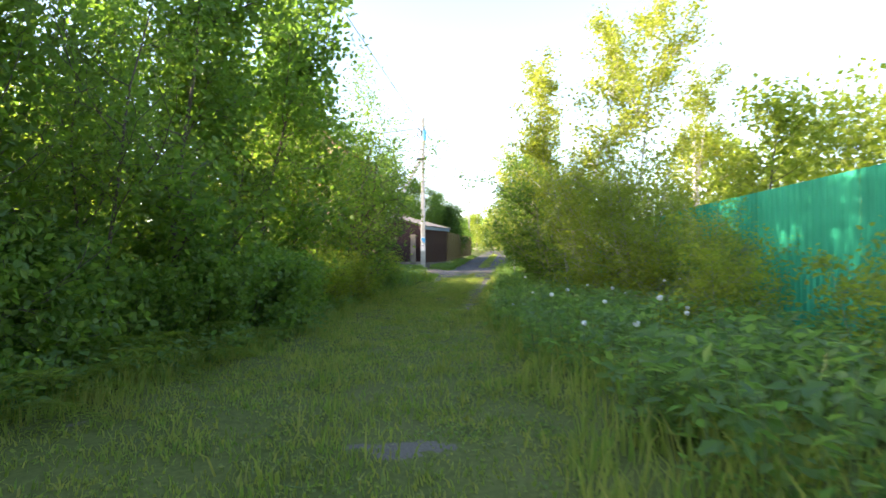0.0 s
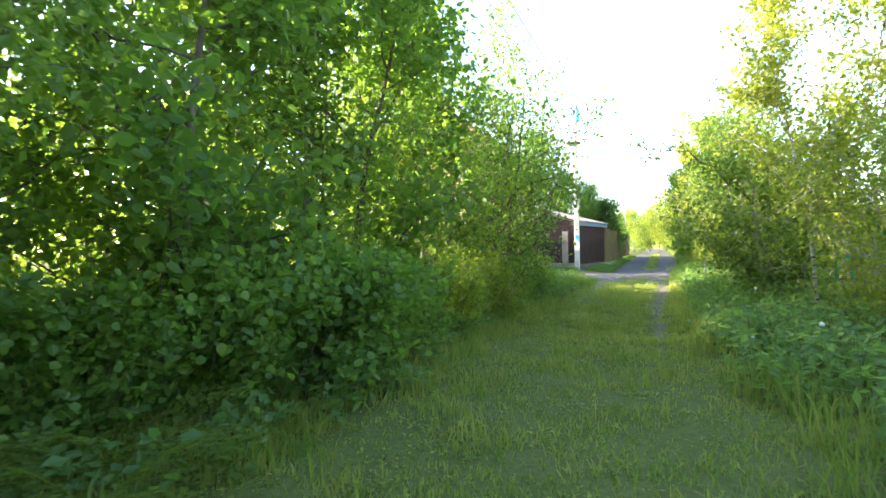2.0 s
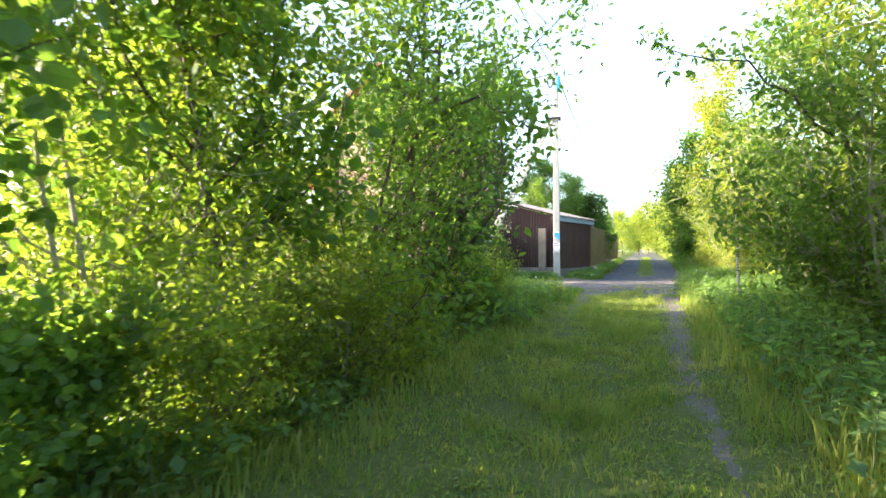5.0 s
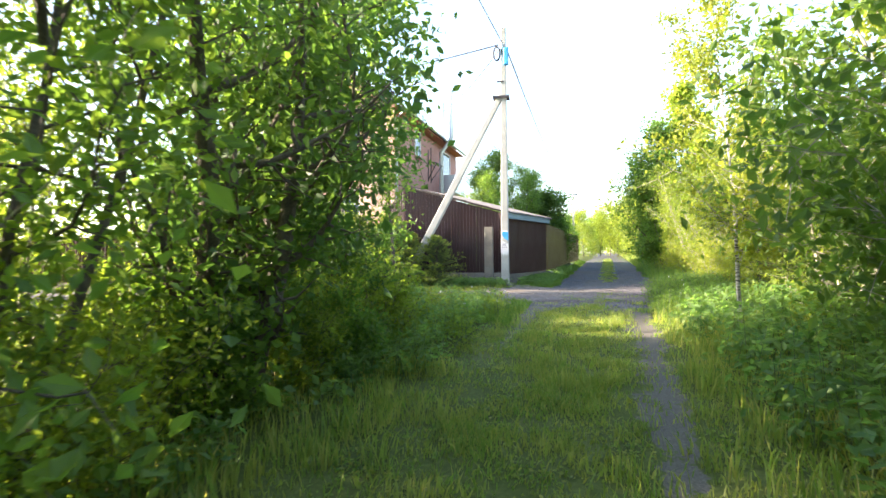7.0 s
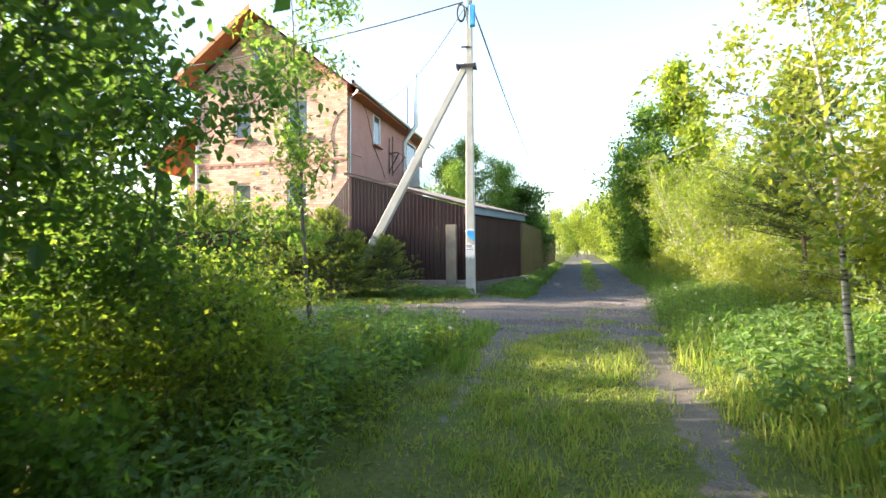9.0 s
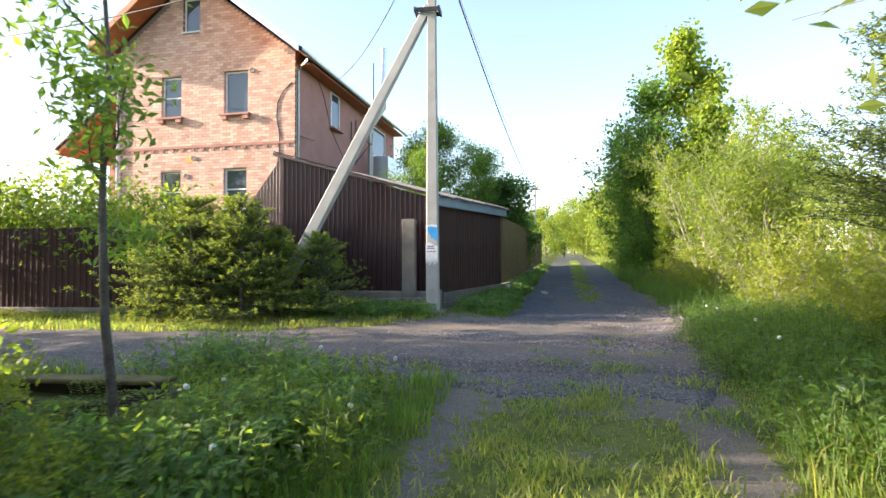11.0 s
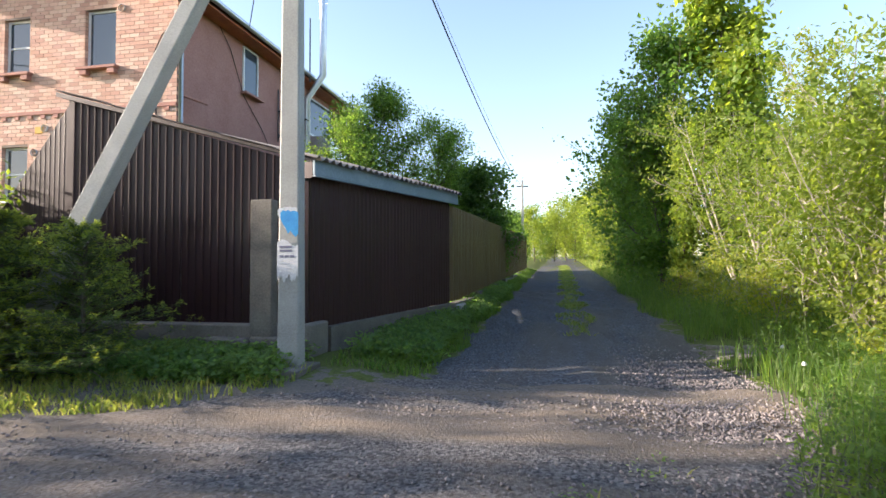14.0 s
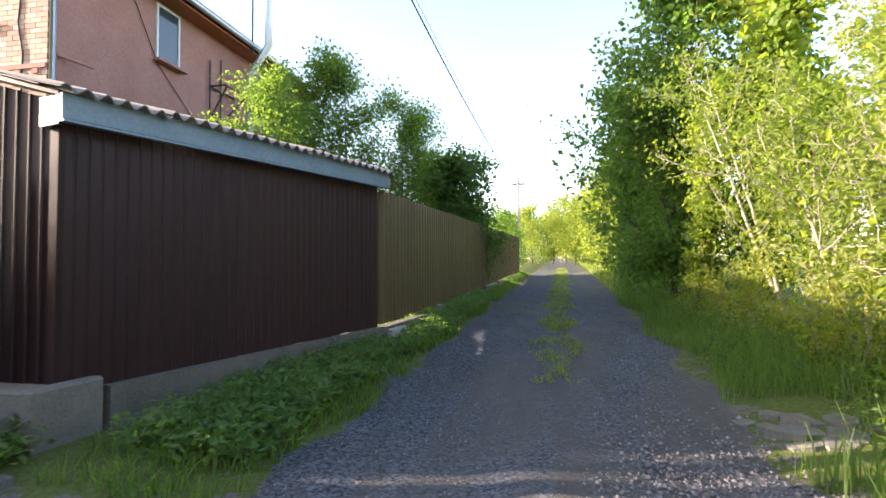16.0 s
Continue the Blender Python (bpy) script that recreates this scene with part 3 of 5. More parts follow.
# broken slabs by the lane
for sx, sy, s, a in ((2.12, 22.9, 0.24, 20), (2.48, 22.7, 0.22, 70), (2.3, 23.25, 0.2, 130), (2.05, 22.4, 0.14, 10), (1.8, 23.3, 0.11, 50), (2.62, 23.2, 0.17, 95), (2.3, 22.45, 0.16, 40), (1.95, 23.1, 0.12, 100), (2.75, 22.9, 0.13, 30), (2.1, 23.5, 0.13, 160)):
    sx, sy = 2.35 + (sx - 2.35) * 0.8, 22.9 + (sy - 22.9) * 0.72
    bm = bmesh.new()
    c = [(math.cos(q + a) * s * rng.uniform(0.75, 1.15), math.sin(q + a) * s * rng.uniform(0.55, 0.9)) for q in np.linspace(0, 6.28, 7)[:-1]]
    lo = [bm.verts.new((px, py, -0.05)) for px, py in c]
    hi = [bm.verts.new((px * 0.96, py * 0.96, 0.024 + rng.uniform(-0.01, 0.012))) for px, py in c]
    bm.faces.new(hi)
    bm.faces.new(lo[::-1])
    for i in range(6):
        bm.faces.new((lo[i], lo[(i + 1) % 6], hi[(i + 1) % 6], hi[i]))
    tagged(part("concrete_fragment", bm, CONCRETE_OLD, at=pose(sx, sy, gz(sx, sy), rng.uniform(-5, 5), rng.uniform(-6, 6), a)), "broken pale concrete slab lying at the lane edge", "rubble", "broken slabs by the lane")
for x0, x1, y0, y1 in ((-2.72, -2.42, 20.32, 20.9), (-3.35, -2.85, 20.48, 20.7)):
    z = gz(x0, y0)
    tagged(part("concrete_block", boxm(x0, x1, y0, y1, z - 0.1, z + 0.07, 0.012), CONCRETE_OLD), "low concrete kerb block lying beside the pole", "concrete block")

# ---- house ----
HX0, HX1, HY0, HY1, APEX_X, APEX_Z, SLOPE = -15.4, -8.75, 27.0, 38.0, -12.5, 11.75, 0.78
EAVE_Z, EAVE_L = APEX_Z - SLOPE * (HX1 - APEX_X), APEX_Z - SLOPE * (APEX_X - HX0)
house = thing("house", pose(0, 0, 0), "two-storey pink brick house with a steep gable roof", "house")
# windows of the brick front: x0, x1, z0, z1, bars
FRONT = [(-13.74, -12.96, 6.78, 8.2, 1), (-11.33, -10.45, 6.78, 8.24, 0), (-13.74, -12.96, 3.55, 4.92, 1), (-11.33, -10.48, 3.58, 4.95, 1), (-12.92, -12.27, 9.72, 10.9, 0)]


def gable_span(z):
    """Where the sloping gable starts and ends at a height."""
    half = max(0.02, (APEX_Z - 0.12 - z) / SLOPE)
    return max(HX0, APEX_X - half), min(HX1, APEX_X + half)


zs = sorted({0.4, EAVE_Z - 0.12, EAVE_L - 0.12, APEX_Z - 0.2} | {v for f in FRONT for v in f[2:4]})
bm = bmesh.new()
for z0, z1 in zip(zs, zs[1:]):
    cuts = [(f[0], f[1]) for f in FRONT if f[2] <= z0 + 1e-6 and f[3] >= z1 - 1e-6]
    (a0_, b0_), (a1_, b1_) = gable_span(z0), gable_span(z1)
    edges = [(a0_, a1_)] + [(c, c) for p in sorted(cuts) for c in p] + [(b0_, b1_)]
    for (a0, a1), (b0, b1) in zip(edges[::2], edges[1::2]):
        one = prism([(a0 + 0.002, z0), (b0 - 0.002, z0), (b1 - 0.002, z1), (a1 + 0.002, z1)], 0.24, "y")
        tmp = bpy.data.meshes.new("tmp")
        one.to_mesh(tmp)
        one.free()
        bm.from_mesh(tmp)
        bpy.data.meshes.remove(tmp)
part("wall", bm, MORTAR, house, "pale mortar").location.y = HY0 + 0.007
wall = part("wall", prism([(HX0 + 0.1, 0.4), (HX1 - 0.02, 0.4), (HX1 - 0.02, EAVE_Z), (APEX_X, APEX_Z - 0.15), (HX0 + 0.1, EAVE_L)], HY1 - HY0 - 0.27, "y"), RED_WALL, house)
wall.location.y = HY0 + 0.26
bm = boxm(HX1 - 0.12, HX1, HY0 + 0.13, HY1, 0.4, EAVE_Z + 0.05)
part("side_wall", bm, RED_WALL, house, "reddish washed brick side wall")
over, thick = 0.55, 0.14
for s in (-1, 1):
    ex = HX1 + over if s > 0 else HX0 - over
    ez = APEX_Z - SLOPE * abs(ex - APEX_X)
    y0 = HY0 - 0.85
    pts = [(APEX_X, APEX_Z + 0.16), (ex, ez + 0.16), (ex, ez + 0.16 - thick), (APEX_X, APEX_Z + 0.16 - thick)]
    r_ = part("roof", prism(pts, HY1 + 0.5 - y0, "y"), DARKROOF, house, "dark sheet roof")
    r_.location.y = y0
    pts = [(APEX_X, APEX_Z + 0.015), (ex, ez + 0.015), (ex, ez - 0.01), (APEX_X, APEX_Z - 0.01)]
    r_ = part("soffit", prism(pts, 0.8, "y"), SOFFIT, house, "orange stained boarded soffit")
    r_.location.y = y0 + 0.03
    pts = [(APEX_X, APEX_Z + 0.19), (ex, ez + 0.19), (ex, ez - 0.04), (APEX_X, APEX_Z - 0.04)]
    r_ = part("bargeboard", prism(pts, 0.03, "y"), ZINC if s > 0 else SOFFIT, house)
    r_.location.y = y0 - 0.034
    g = tube_mesh("gutter", [(np.array([[ex + s * 0.05, y0, ez + 0.06], [ex + s * 0.05, HY1 + 0.4, ez + 0.04]]), [0.07, 0.07])], ZINC, 8)
    part("gutter", g, parent=house, label="zinc gutter")
bm = bmesh.new()
add_box(bm, HX1, HX1 + 0.5, HY0 + 0.2, HY1, EAVE_Z - 0.5, EAVE_Z - 0.46)
part("eave_soffit", bm, SOFFIT, house, "orange boarded eaves")
dp = [([HX1 + 0.5, HY0 - 0.1, EAVE_Z - 0.45], 0.055), ([HX1 + 0.1, HY0 + 0.02, EAVE_Z - 0.75], 0.055), ([HX1 + 0.09, HY0 + 0.04, 1.0], 0.055)]
part("downpipe", tube_mesh("downpipe", [(np.array([p for p, _ in dp]), [q for _, q in dp])], ZINC, 8), parent=house, label="zinc downpipe at the corner")
part("downpipe", tube_mesh("downpipe_left", [(np.array([[HX0 - 0.55, HY0 - 0.7, EAVE_L - 0.45], [HX0 - 0.02, HY0 - 0.06, EAVE_L - 1.0], [HX0 - 0.02, HY0 - 0.06, 1.0]]), [0.05] * 3)], WHITE, 8), parent=house, label="white downpipe at the corner")

def window(parent, x0, x1, z0, z1, bars, m, label):
    """A window that faces -y in its own frame, with its plane at y 0."""
    w = part("window", boxm(x0, x1, 0.075, 0.09, z0, z1), BLACK, parent, label, m)
    f = bmesh.new()
    t = 0.06
    for a in ((x0, x1, z0, z0 + t), (x0, x1, z1 - t, z1), (x0, x0 + t, z0 + t, z1 - t), (x1 - t, x1, z0 + t, z1 - t)):
        add_box(f, a[0], a[1], 0.0, 0.07, a[2], a[3], 0.006)
    part("window_frame", f, WHITE, w, "white plastic frame")
    if bars:
        part("glazing_bar", boxm(x0 + t, x1 - t, 0.01, 0.06, (z0 + z1) / 2 - 0.02, (z0 + z1) / 2 + 0.02), WHITE, w)
        part("pane", boxm(x0 + t, x1 - t, 0.03, 0.04, z0 + t, (z0 + z1) / 2 - 0.022), GLASS, w)
        part("pane", boxm(x0 + t, x1 - t, 0.03, 0.04, (z0 + z1) / 2 + 0.022, z1 - t), GLASS, w)
    else:
        part("pane", boxm(x0 + t, x1 - t, 0.03, 0.04, z0 + t, z1 - t), GLASS, w)
    return w


for i, (x0, x1, z0, z1, bars) in enumerate(FRONT):
    w = window(house, x0, x1, z0, z1, bars, pose(0, HY0 + 0.1, 0), "white-framed window recessed in brick")
    if i < 2:
        part("window_sill", boxm(x0 - 0.12, x1 + 0.12, -0.26, -0.101, z0 - 0.07, z0, 0.006), RED_WALL, w, "projecting brick sill")
        for bx in (x0 - 0.03, x1 - 0.12):
            part("sill_bracket", boxm(bx, bx + 0.2, -0.24, -0.102, z0 - 0.2, z0 - 0.074, 0.006), RED_WALL, w)
    else:
        part("window_sill", boxm(x0 - 0.05, x1 + 0.05, -0.14, -0.101, z0 - 0.05, z0, 0.006), WHITE, w)
side = pose(HX1, 0, 0, 0, 0, 90)
window(house, 29.85, 30.68, 6.9, 8.25, 0, side @ pose(0, -0.05, 0), "narrow white window in the side wall")
window(house, 34.3, 36.4, 6.7, 8.1, 0, side @ pose(0, -0.05, 0), "wide white window by the balcony")
part("window_sill", boxm(29.75, 30.8, -0.2, -0.04, 6.84, 6.9), RED_WALL, house, "brick sill", side)
flue = [(np.array([[HX1 + 0.35, 33.4, 3.0], [HX1 + 0.35, 33.4, 7.7], [HX1 + 0.95, 33.4, 8.5], [HX1 + 0.95, 33.4, 11.0]]), [0.12] * 4)]
part("flue", tube_mesh("flue", flue, ZINC, 12), parent=house, label="shiny steel flue pipe")
part("flue_cap", tube_mesh("flue_cap", [(np.array([[HX1 + 0.95, 33.4, 11.0], [HX1 + 0.95, 33.4, 11.12]]), [0.15, 0.15])], ZINC, 12), parent=house)
part("mast", tube_mesh("mast", [(np.array([[HX1 + 0.6, 33.1, 8.2], [HX1 + 0.6, 33.1, 10.4]]), [0.025, 0.02])], DARKMETAL, 6), parent=house)
br = []
for a, b in (((0.06, 31.9, 7.6), (0.06, 31.9, 5.9)), ((0.06, 32.4, 7.8), (0.06, 32.4, 5.9)), ((0.06, 31.9, 6.9), (0.06, 33.2, 6.9)), ((0.5, 31.9, 6.9), (0.5, 33.2, 6.9)), ((0.06, 31.9, 6.0), (0.5, 32.0, 6.9)), ((0.06, 32.4, 6.0), (0.5, 33.0, 6.9)), ((0.06, 31.9, 6.9), (0.5, 31.9, 6.9))):
    br.append((np.array([[HX1 + a[0], a[1], a[2]], [HX1 + b[0], b[1], b[2]]]), [0.025, 0.025]))
for bar in br:
    part("bracket_bar", tube_mesh("bracket_bar", [bar], DARKMETAL, 4), parent=house, label="rusty iron bracket bar")
part("wall_cable", tube_mesh("wall_cable", [(np.array([[HX1 + 0.03, 28.6, 8.4], [HX1 + 0.03, 29.2, 7.9], [HX1 + 0.03, 29.9, 6.8], [HX1 + 0.03, 30.9, 6.1], [HX1 + 0.04, 31.4, 5.6]]), [0.012] * 5)], BLACK, 4), parent=house)
part("bracket_arm", tube_mesh("bracket_arm", [(np.array([[HX1 + 0.02, 27.2, 6.0], [HX1 + 0.35, 27.7, 5.9]]), [0.03, 0.03])], RED_WALL, 6), parent=house)
for vx, vz in ((-10.28, 8.2), (-12.45, 5.35), (-12.75, 4.75)):
    part("vent", tube_mesh("vent", [(np.array([[vx, HY0 - 0.04, vz], [vx, HY0 + 0.02, vz]]), [0.09, 0.09])], WHITE, 10), parent=house, label="round white vent")
part("stain", boxm(-12.75, -12.5, HY0 - 0.012, HY0 + 0.01, 5.22, 5.4, 0.01), OCHRE, house, "yellow foam round the vent")
ck = []
pts = [(-8.85, 7.7), (-9.15, 7.45), (-9.35, 7.05), (-9.4, 6.6), (-9.28, 6.0), (-9.3, 5.3), (-9.4, 4.9)]
part("wall_cable", tube_mesh("front_cable", [(np.array([[a, HY0 - 0.015, b] for a, b in pts]), [0.016] * len(pts))], DARKMETAL, 4), parent=house)
# balcony wing and the lean-to on the far side
wing = part("wing", boxm(HX1, HX1 + 0.9, 34.2, 36.6, 5.6, 6.6, 0.01), ZINC, house, "metal-clad balcony front")
annex = part("annex_wall", boxm(-16.9, HX0 + 0.08, 28.2, 34, 0.4, 6.6), RED_WALL, house)
r_ = part("annex_roof", prism([(HX0 - 0.05, 7.75), (-17.9, 5.85), (-17.9, 5.7), (HX0 - 0.05, 7.6)], 7.4, "y"), SOFFIT, house, "orange boarded lean-to roof")
r_.location.y = 26.9
r_ = part("annex_roof_cover", prism([(HX0 - 0.05, 7.85), (-17.98, 5.93), (-17.98, 5.86), (HX0 - 0.05, 7.76)], 7.5, "y"), DARKROOF, house)
r_.location.y = 26.86

# ---- profiled sheet fences and the shed ----
def profiled(width, heights, ribs, depth, material, name, valley=0.45, flank=0.12):
    """A sheet of profiled steel in the x-z plane that faces -y, its top running from heights[0] to heights[1]; z starts at 0."""
    pitch = width / ribs
    prof = []
    for i in range(ribs):
        a = i * pitch
        for f, d in ((0, 0), (valley, 0), (valley + flank, -depth), (max(0.88, valley + 0.13), -depth)):
            prof.append((a + f * pitch, d))
    prof.append((width, 0))
    n = len(prof)
    V, F = [], []
    for px, d in prof:
        t = heights[0] + (heights[1] - heights[0]) * px / width
        V += [(px, d, 0), (px, d, t)]
    for px, d in prof:
        t = heights[0] + (heights[1] - heights[0]) * px / width
        V += [(px, d + 0.003, 0), (px, d + 0.003, t)]
    for i in range(n - 1):
        F += [2 * i, 2 * i + 2, 2 * i + 3, 2 * i + 1]
        F += [2 * n + 2 * i, 2 * n + 2 * i + 1, 2 * n + 2 * i + 3, 2 * n + 2 * i + 2]
    return raw_mesh(name, V, F, [4] * (len(F) // 4), material)


def fence(name, a, b, z0, z1, bottom, top, material, sheet=1.15, ribs=8, depth=0.02, label="", plabel="", valley=0.45):
    """Sheets from a to b (seen from the right of that way), each with its own foot and top."""
    a, b = Vector(a), Vector(b)
    d = b - a
    n = max(1, round(d.length / sheet))
    w = d.length / n
    turn = math.degrees(math.atan2(d.y, d.x))
    f = thing(name, pose(a.x, a.y, 0, 0, 0, turn), label, "fence")
    for i in range(n):
        q, q2 = i / n, (i + 1) / n
        zb = bottom(q + 0.5 / n)
        me = profiled(w - 0.004, (top(q) - zb, top(q2) - zb), ribs, depth, material, "profiled_sheet", valley)
        part("profiled_sheet", me, parent=f, label=plabel, at=pose(i * w, (i % 2) * 0.003, zb))
    return f, n, w


shed = thing("shed", pose(0, 0, 0), "brown profiled-steel shed with a sloping roof on a concrete plinth", "shed")
SX0, SX1, SY = -6.4, -2.91, 21.6
n = 4
w = (SX1 - SX0) / n
for i in range(n):
    t0, t1 = 4.12 - 1.03 * i / n, 4.12 - 1.03 * (i + 1) / n
    part("profiled_sheet", profiled(w - 0.003, (t0 - 1.12, t1 - 1.12), 8, 0.016, BROWN, "shed_front", 0.8, 0.06), parent=shed, label="brown ribbed steel sheet", at=pose(SX0 + i * w, SY, 1.12))
part("profiled_sheet", profiled(1.1, (1.5, 2.95), 14, 0.004, BROWN, "shed_wing", 0.8, 0.1), parent=shed, at=pose(-7.5, SY + 0.02, 1.12))
SIDE_A, SIDE_B, END = (SX1 + 0.02, SY + 0.02), (-1.9, 25.6), (-1.83, 49.2)
d = Vector(SIDE_B) - Vector(SIDE_A)
turn = math.degrees(math.atan2(d.y, d.x))
RISE = math.degrees(math.atan(0.085 / d.length))
for i in range(5):
    w = d.length / 5
    p = Vector(SIDE_A) + d * i / 5
    zb = 1.05 + 0.12 * i / 5
    part("profiled_sheet", profiled(w - 0.003, (2.97 + 0.017 * i - zb, 2.987 + 0.017 * i - zb), 8, 0.009, BROWN_LANE, "shed_side", 0.75), parent=shed, label="dark brown ribbed sheet", at=pose(p.x, p.y, zb, 0, 0, turn))
part("corner_strip", boxm(SX1 - 0.05, SX1 + 0.025, SY - 0.016, SY + 0.07, 1.1, 3.08, 0.003), BROWN, shed)
m_side = pose(SIDE_A[0], SIDE_A[1], 0, 0, 0, turn)
part("fascia", boxm(-0.1, d.length + 0.06, -0.16, -0.12, -0.09, 0.09, 0.006), FASCIA, shed, "blue-grey painted fascia board", m_side @ pose(0, 0, 3.025, 0, -RISE))
part("fascia_lip", boxm(-0.1, d.length + 0.06, -0.17, -0.115, -0.11, -0.092), FASCIA, shed, "", m_side @ pose(0, 0, 3.025, 0, -RISE))
part("gable_end", boxm(-0.1, -0.07, -0.118, 0.1, 2.9, 3.1), BROWN, shed, "", m_side)


def slate_sheet(length, depth, waves):
    xs = np.linspace(0, length, waves * 6 + 1)
    V, F = [], []
    for lift in (0, -0.012):
        for px in xs:
            z = 0.026 * math.sin(px / length * waves * 2 * math.pi) + lift
            V += [(px, 0, z), (px, depth, z)]
    k = len(xs)
    for i in range(k - 1):
        F += [2 * i, 2 * i + 2, 2 * i + 3, 2 * i + 1]
        F += [2 * k + 2 * i, 2 * k + 2 * i + 1, 2 * k + 2 * i + 3, 2 * k + 2 * i + 2]
        F += [2 * i, 2 * k + 2 * i, 2 * k + 2 * i + 2, 2 * i + 2]
    return raw_mesh("slate_sheet", V, F, [4] * (len(F) // 4), SLATE, smooth=False)


sl = slate_sheet(0.87, 4.0, 6)
for i in range(5):
    part("slate_sheet", sl, parent=shed, label="weathered wavy roofing sheet", at=m_side @ pose(-0.16 + i * 0.865, -0.24, 3.13 + 0.017 * i + 0.006 * (i % 2)) @ pose(0, 0, 0, 15.4))
part("verge_board", prism([(SX0 - 0.12, 4.2), (SX1 + 0.1, 3.14), (SX1 + 0.1, 3.1), (SX0 - 0.12, 4.14)], 0.14, "y"), DARKMETAL, shed, "dark metal verge strip").location.y = SY - 0.1
vb = []
for i in range(9):
    q = i / 9
    ax, az = SX0 - 0.1 + q * 3.56, 4.2 - q * 1.05
    part("verge_slate", boxm(0, 0.43, 0, 0.24, 0, 0.012, 0.003), DARKMETAL, shed, "", pose(ax, SY - 0.15, az + 0.012 + 0.008 * (i % 2), 0, 15.6))
part("plinth", boxm(-6.0, -2.865, 21.34, 21.68, 0.45, 1.12, 0.015), CONCRETE_OLD, shed, "rough poured concrete plinth")
part("plinth_block", boxm(-4.0, -3.45, 21.12, 21.32, 0.5, 0.98, 0.02), CONCRETE_OLD, shed)
part("plinth_block", boxm(-3.43, -2.9, 21.16, 21.33, 0.45, 1.0, 0.02), CONCRETE_OLD, shed)
part("plinth_end", boxm(-2.863, -2.74, 21.3, 21.88, 0.45, 1.14, 0.02), CONCRETE_OLD, shed)
part("plinth", prism([(0.32, 0.5), (d.length + 0.02, 0.5), (d.length + 0.02, 1.16), (0.32, 1.06)], 0.16, "y"), CONCRETE_OLD, shed, "low concrete plinth along the lane", m_side @ pose(0, -0.1, 0))
bm = bmesh.new()
for i in range(6):
    add_box(bm, 3.1 + i * 0.05, 3.125 + i * 0.05, -0.145, -0.12, 0.86, 1.06)
for i in range(4):
    add_box(bm, 3.08, 3.4, -0.15, -0.125, 0.87 + i * 0.06, 0.88 + i * 0.06)
part("vent_grille", bm, FASCIA, shed, "pale plastic vent grille", m_side)
tagged(part("concrete_post", boxm(-3.44, -3.16, 21.18, 21.33, 0.75, 2.61, 0.012), CONCRETE_OLD), "old square concrete fence post before the shed wall", "post")

lane_fence, n, w = fence("fence", SIDE_B, END, 1, 1, lambda q: 1.17 + 0.71 * q, lambda q: 2.98 + 0.74 * q, OLIVE, 1.15, 6, 0.055, "olive-brown profiled steel fence along the lane", "olive-brown ribbed sheet")
for i in range(0, n, 3):
    part("plinth", boxm(i * w, (i + 3) * w - 0.01, -0.1, 0.06, 0.5, 1.15 + 0.71 * i / n, 0.01), CONCRETE_OLD, lane_fence, "concrete plinth")
part("plinth_stone", boxm(0.1, 0.75, -0.2, -0.102, 0.7, 1.12, 0.02), CONCRETE, lane_fence, "pale concrete block")
left_fence, n, w = fence("fence", (-24, 19.4), (-6.6, 20.35), 1, 1, lambda q: 0.78, lambda q: 2.5, BROWN_ROAD, 1.15, 8, 0.03, "brown ribbed steel fence on a low concrete strip", "brown ribbed steel sheet", 0.5)
part("plinth", boxm(0, 17.4, -0.1, 0.08, 0.45, 0.8, 0.01), CONCRETE_OLD, left_fence, "low concrete strip")
green_fence, n, w = fence("fence", (6.3, -8.5), (4.6, 9.0), 1, 1, lambda q: 0.15, lambda q: 2.1, GREEN, 1.1, 8, 0.02, "bright green ribbed steel fence in the weeds", "green ribbed steel sheet")
green_fence.location = (4.6, 9.0, 0)
green_fence.rotation_euler.z = math.atan2(-17.5, 1.7)

# ---- poles and wires ----
def concrete_pole(name, x, y, z, h, wide, label):
    e = thing(name, pose(x, y, z, 0, 0, 4), label, "utility pole")
    bm = bmesh.new()
    r = bmesh.ops.create_cube(bm, size=1)
    for v in r["verts"]:
        k = 1 if v.co.z < 0 else 0.6
        v.co = (v.co.x * wide * k, v.co.y * wide * 0.8 * k, -0.3 if v.co.z < 0 else h)
    bmesh.ops.bevel(bm, geom=bm.edges[:], offset=0.018, segments=1, affect="EDGES")
    part("pole_shaft", bm, CONCRETE, e, "tapered pale concrete shaft")
    return e


PX, PY, PZ, PH = -2.67, 20.7, 0.66, 8.25
pole = concrete_pole("utility_pole", PX, PY, PZ, PH, 0.25, "tapered concrete utility pole with a raking strut at the crossing")
strut = bmesh.new()
r = bmesh.ops.create_cube(strut, size=1)
for v in r["verts"]:
    k = 0.24 if v.co.z < 0 else 0.16
    v.co = (v.co.x * k, v.co.y * k, -0.25 if v.co.z < 0 else 7.0)
bmesh.ops.bevel(strut, geom=strut.edges[:], offset=0.015, segments=1, affect="EDGES")
foot, head = Vector((-6.05, 20.45, 0.6)), Vector((PX - 0.12, PY, 6.66))
q = (head - foot).to_track_quat("Z", "X").to_matrix().to_4x4()
part("strut", strut, CONCRETE, pole, "raking concrete strut", pole.matrix_basis.inverted() @ Matrix.Translation(foot) @ q)
bm = bmesh.new()
add_box(bm, -0.3, 0.16, -0.14, -0.11, 5.96, 6.04)
add_box(bm, -0.3, 0.16, 0.11, 0.14, 5.96, 6.04)
add_box(bm, -0.33, -0.29, -0.16, 0.16, 5.95, 6.05)
add_box(bm, 0.14, 0.18, -0.16, 0.16, 5.95, 6.05)
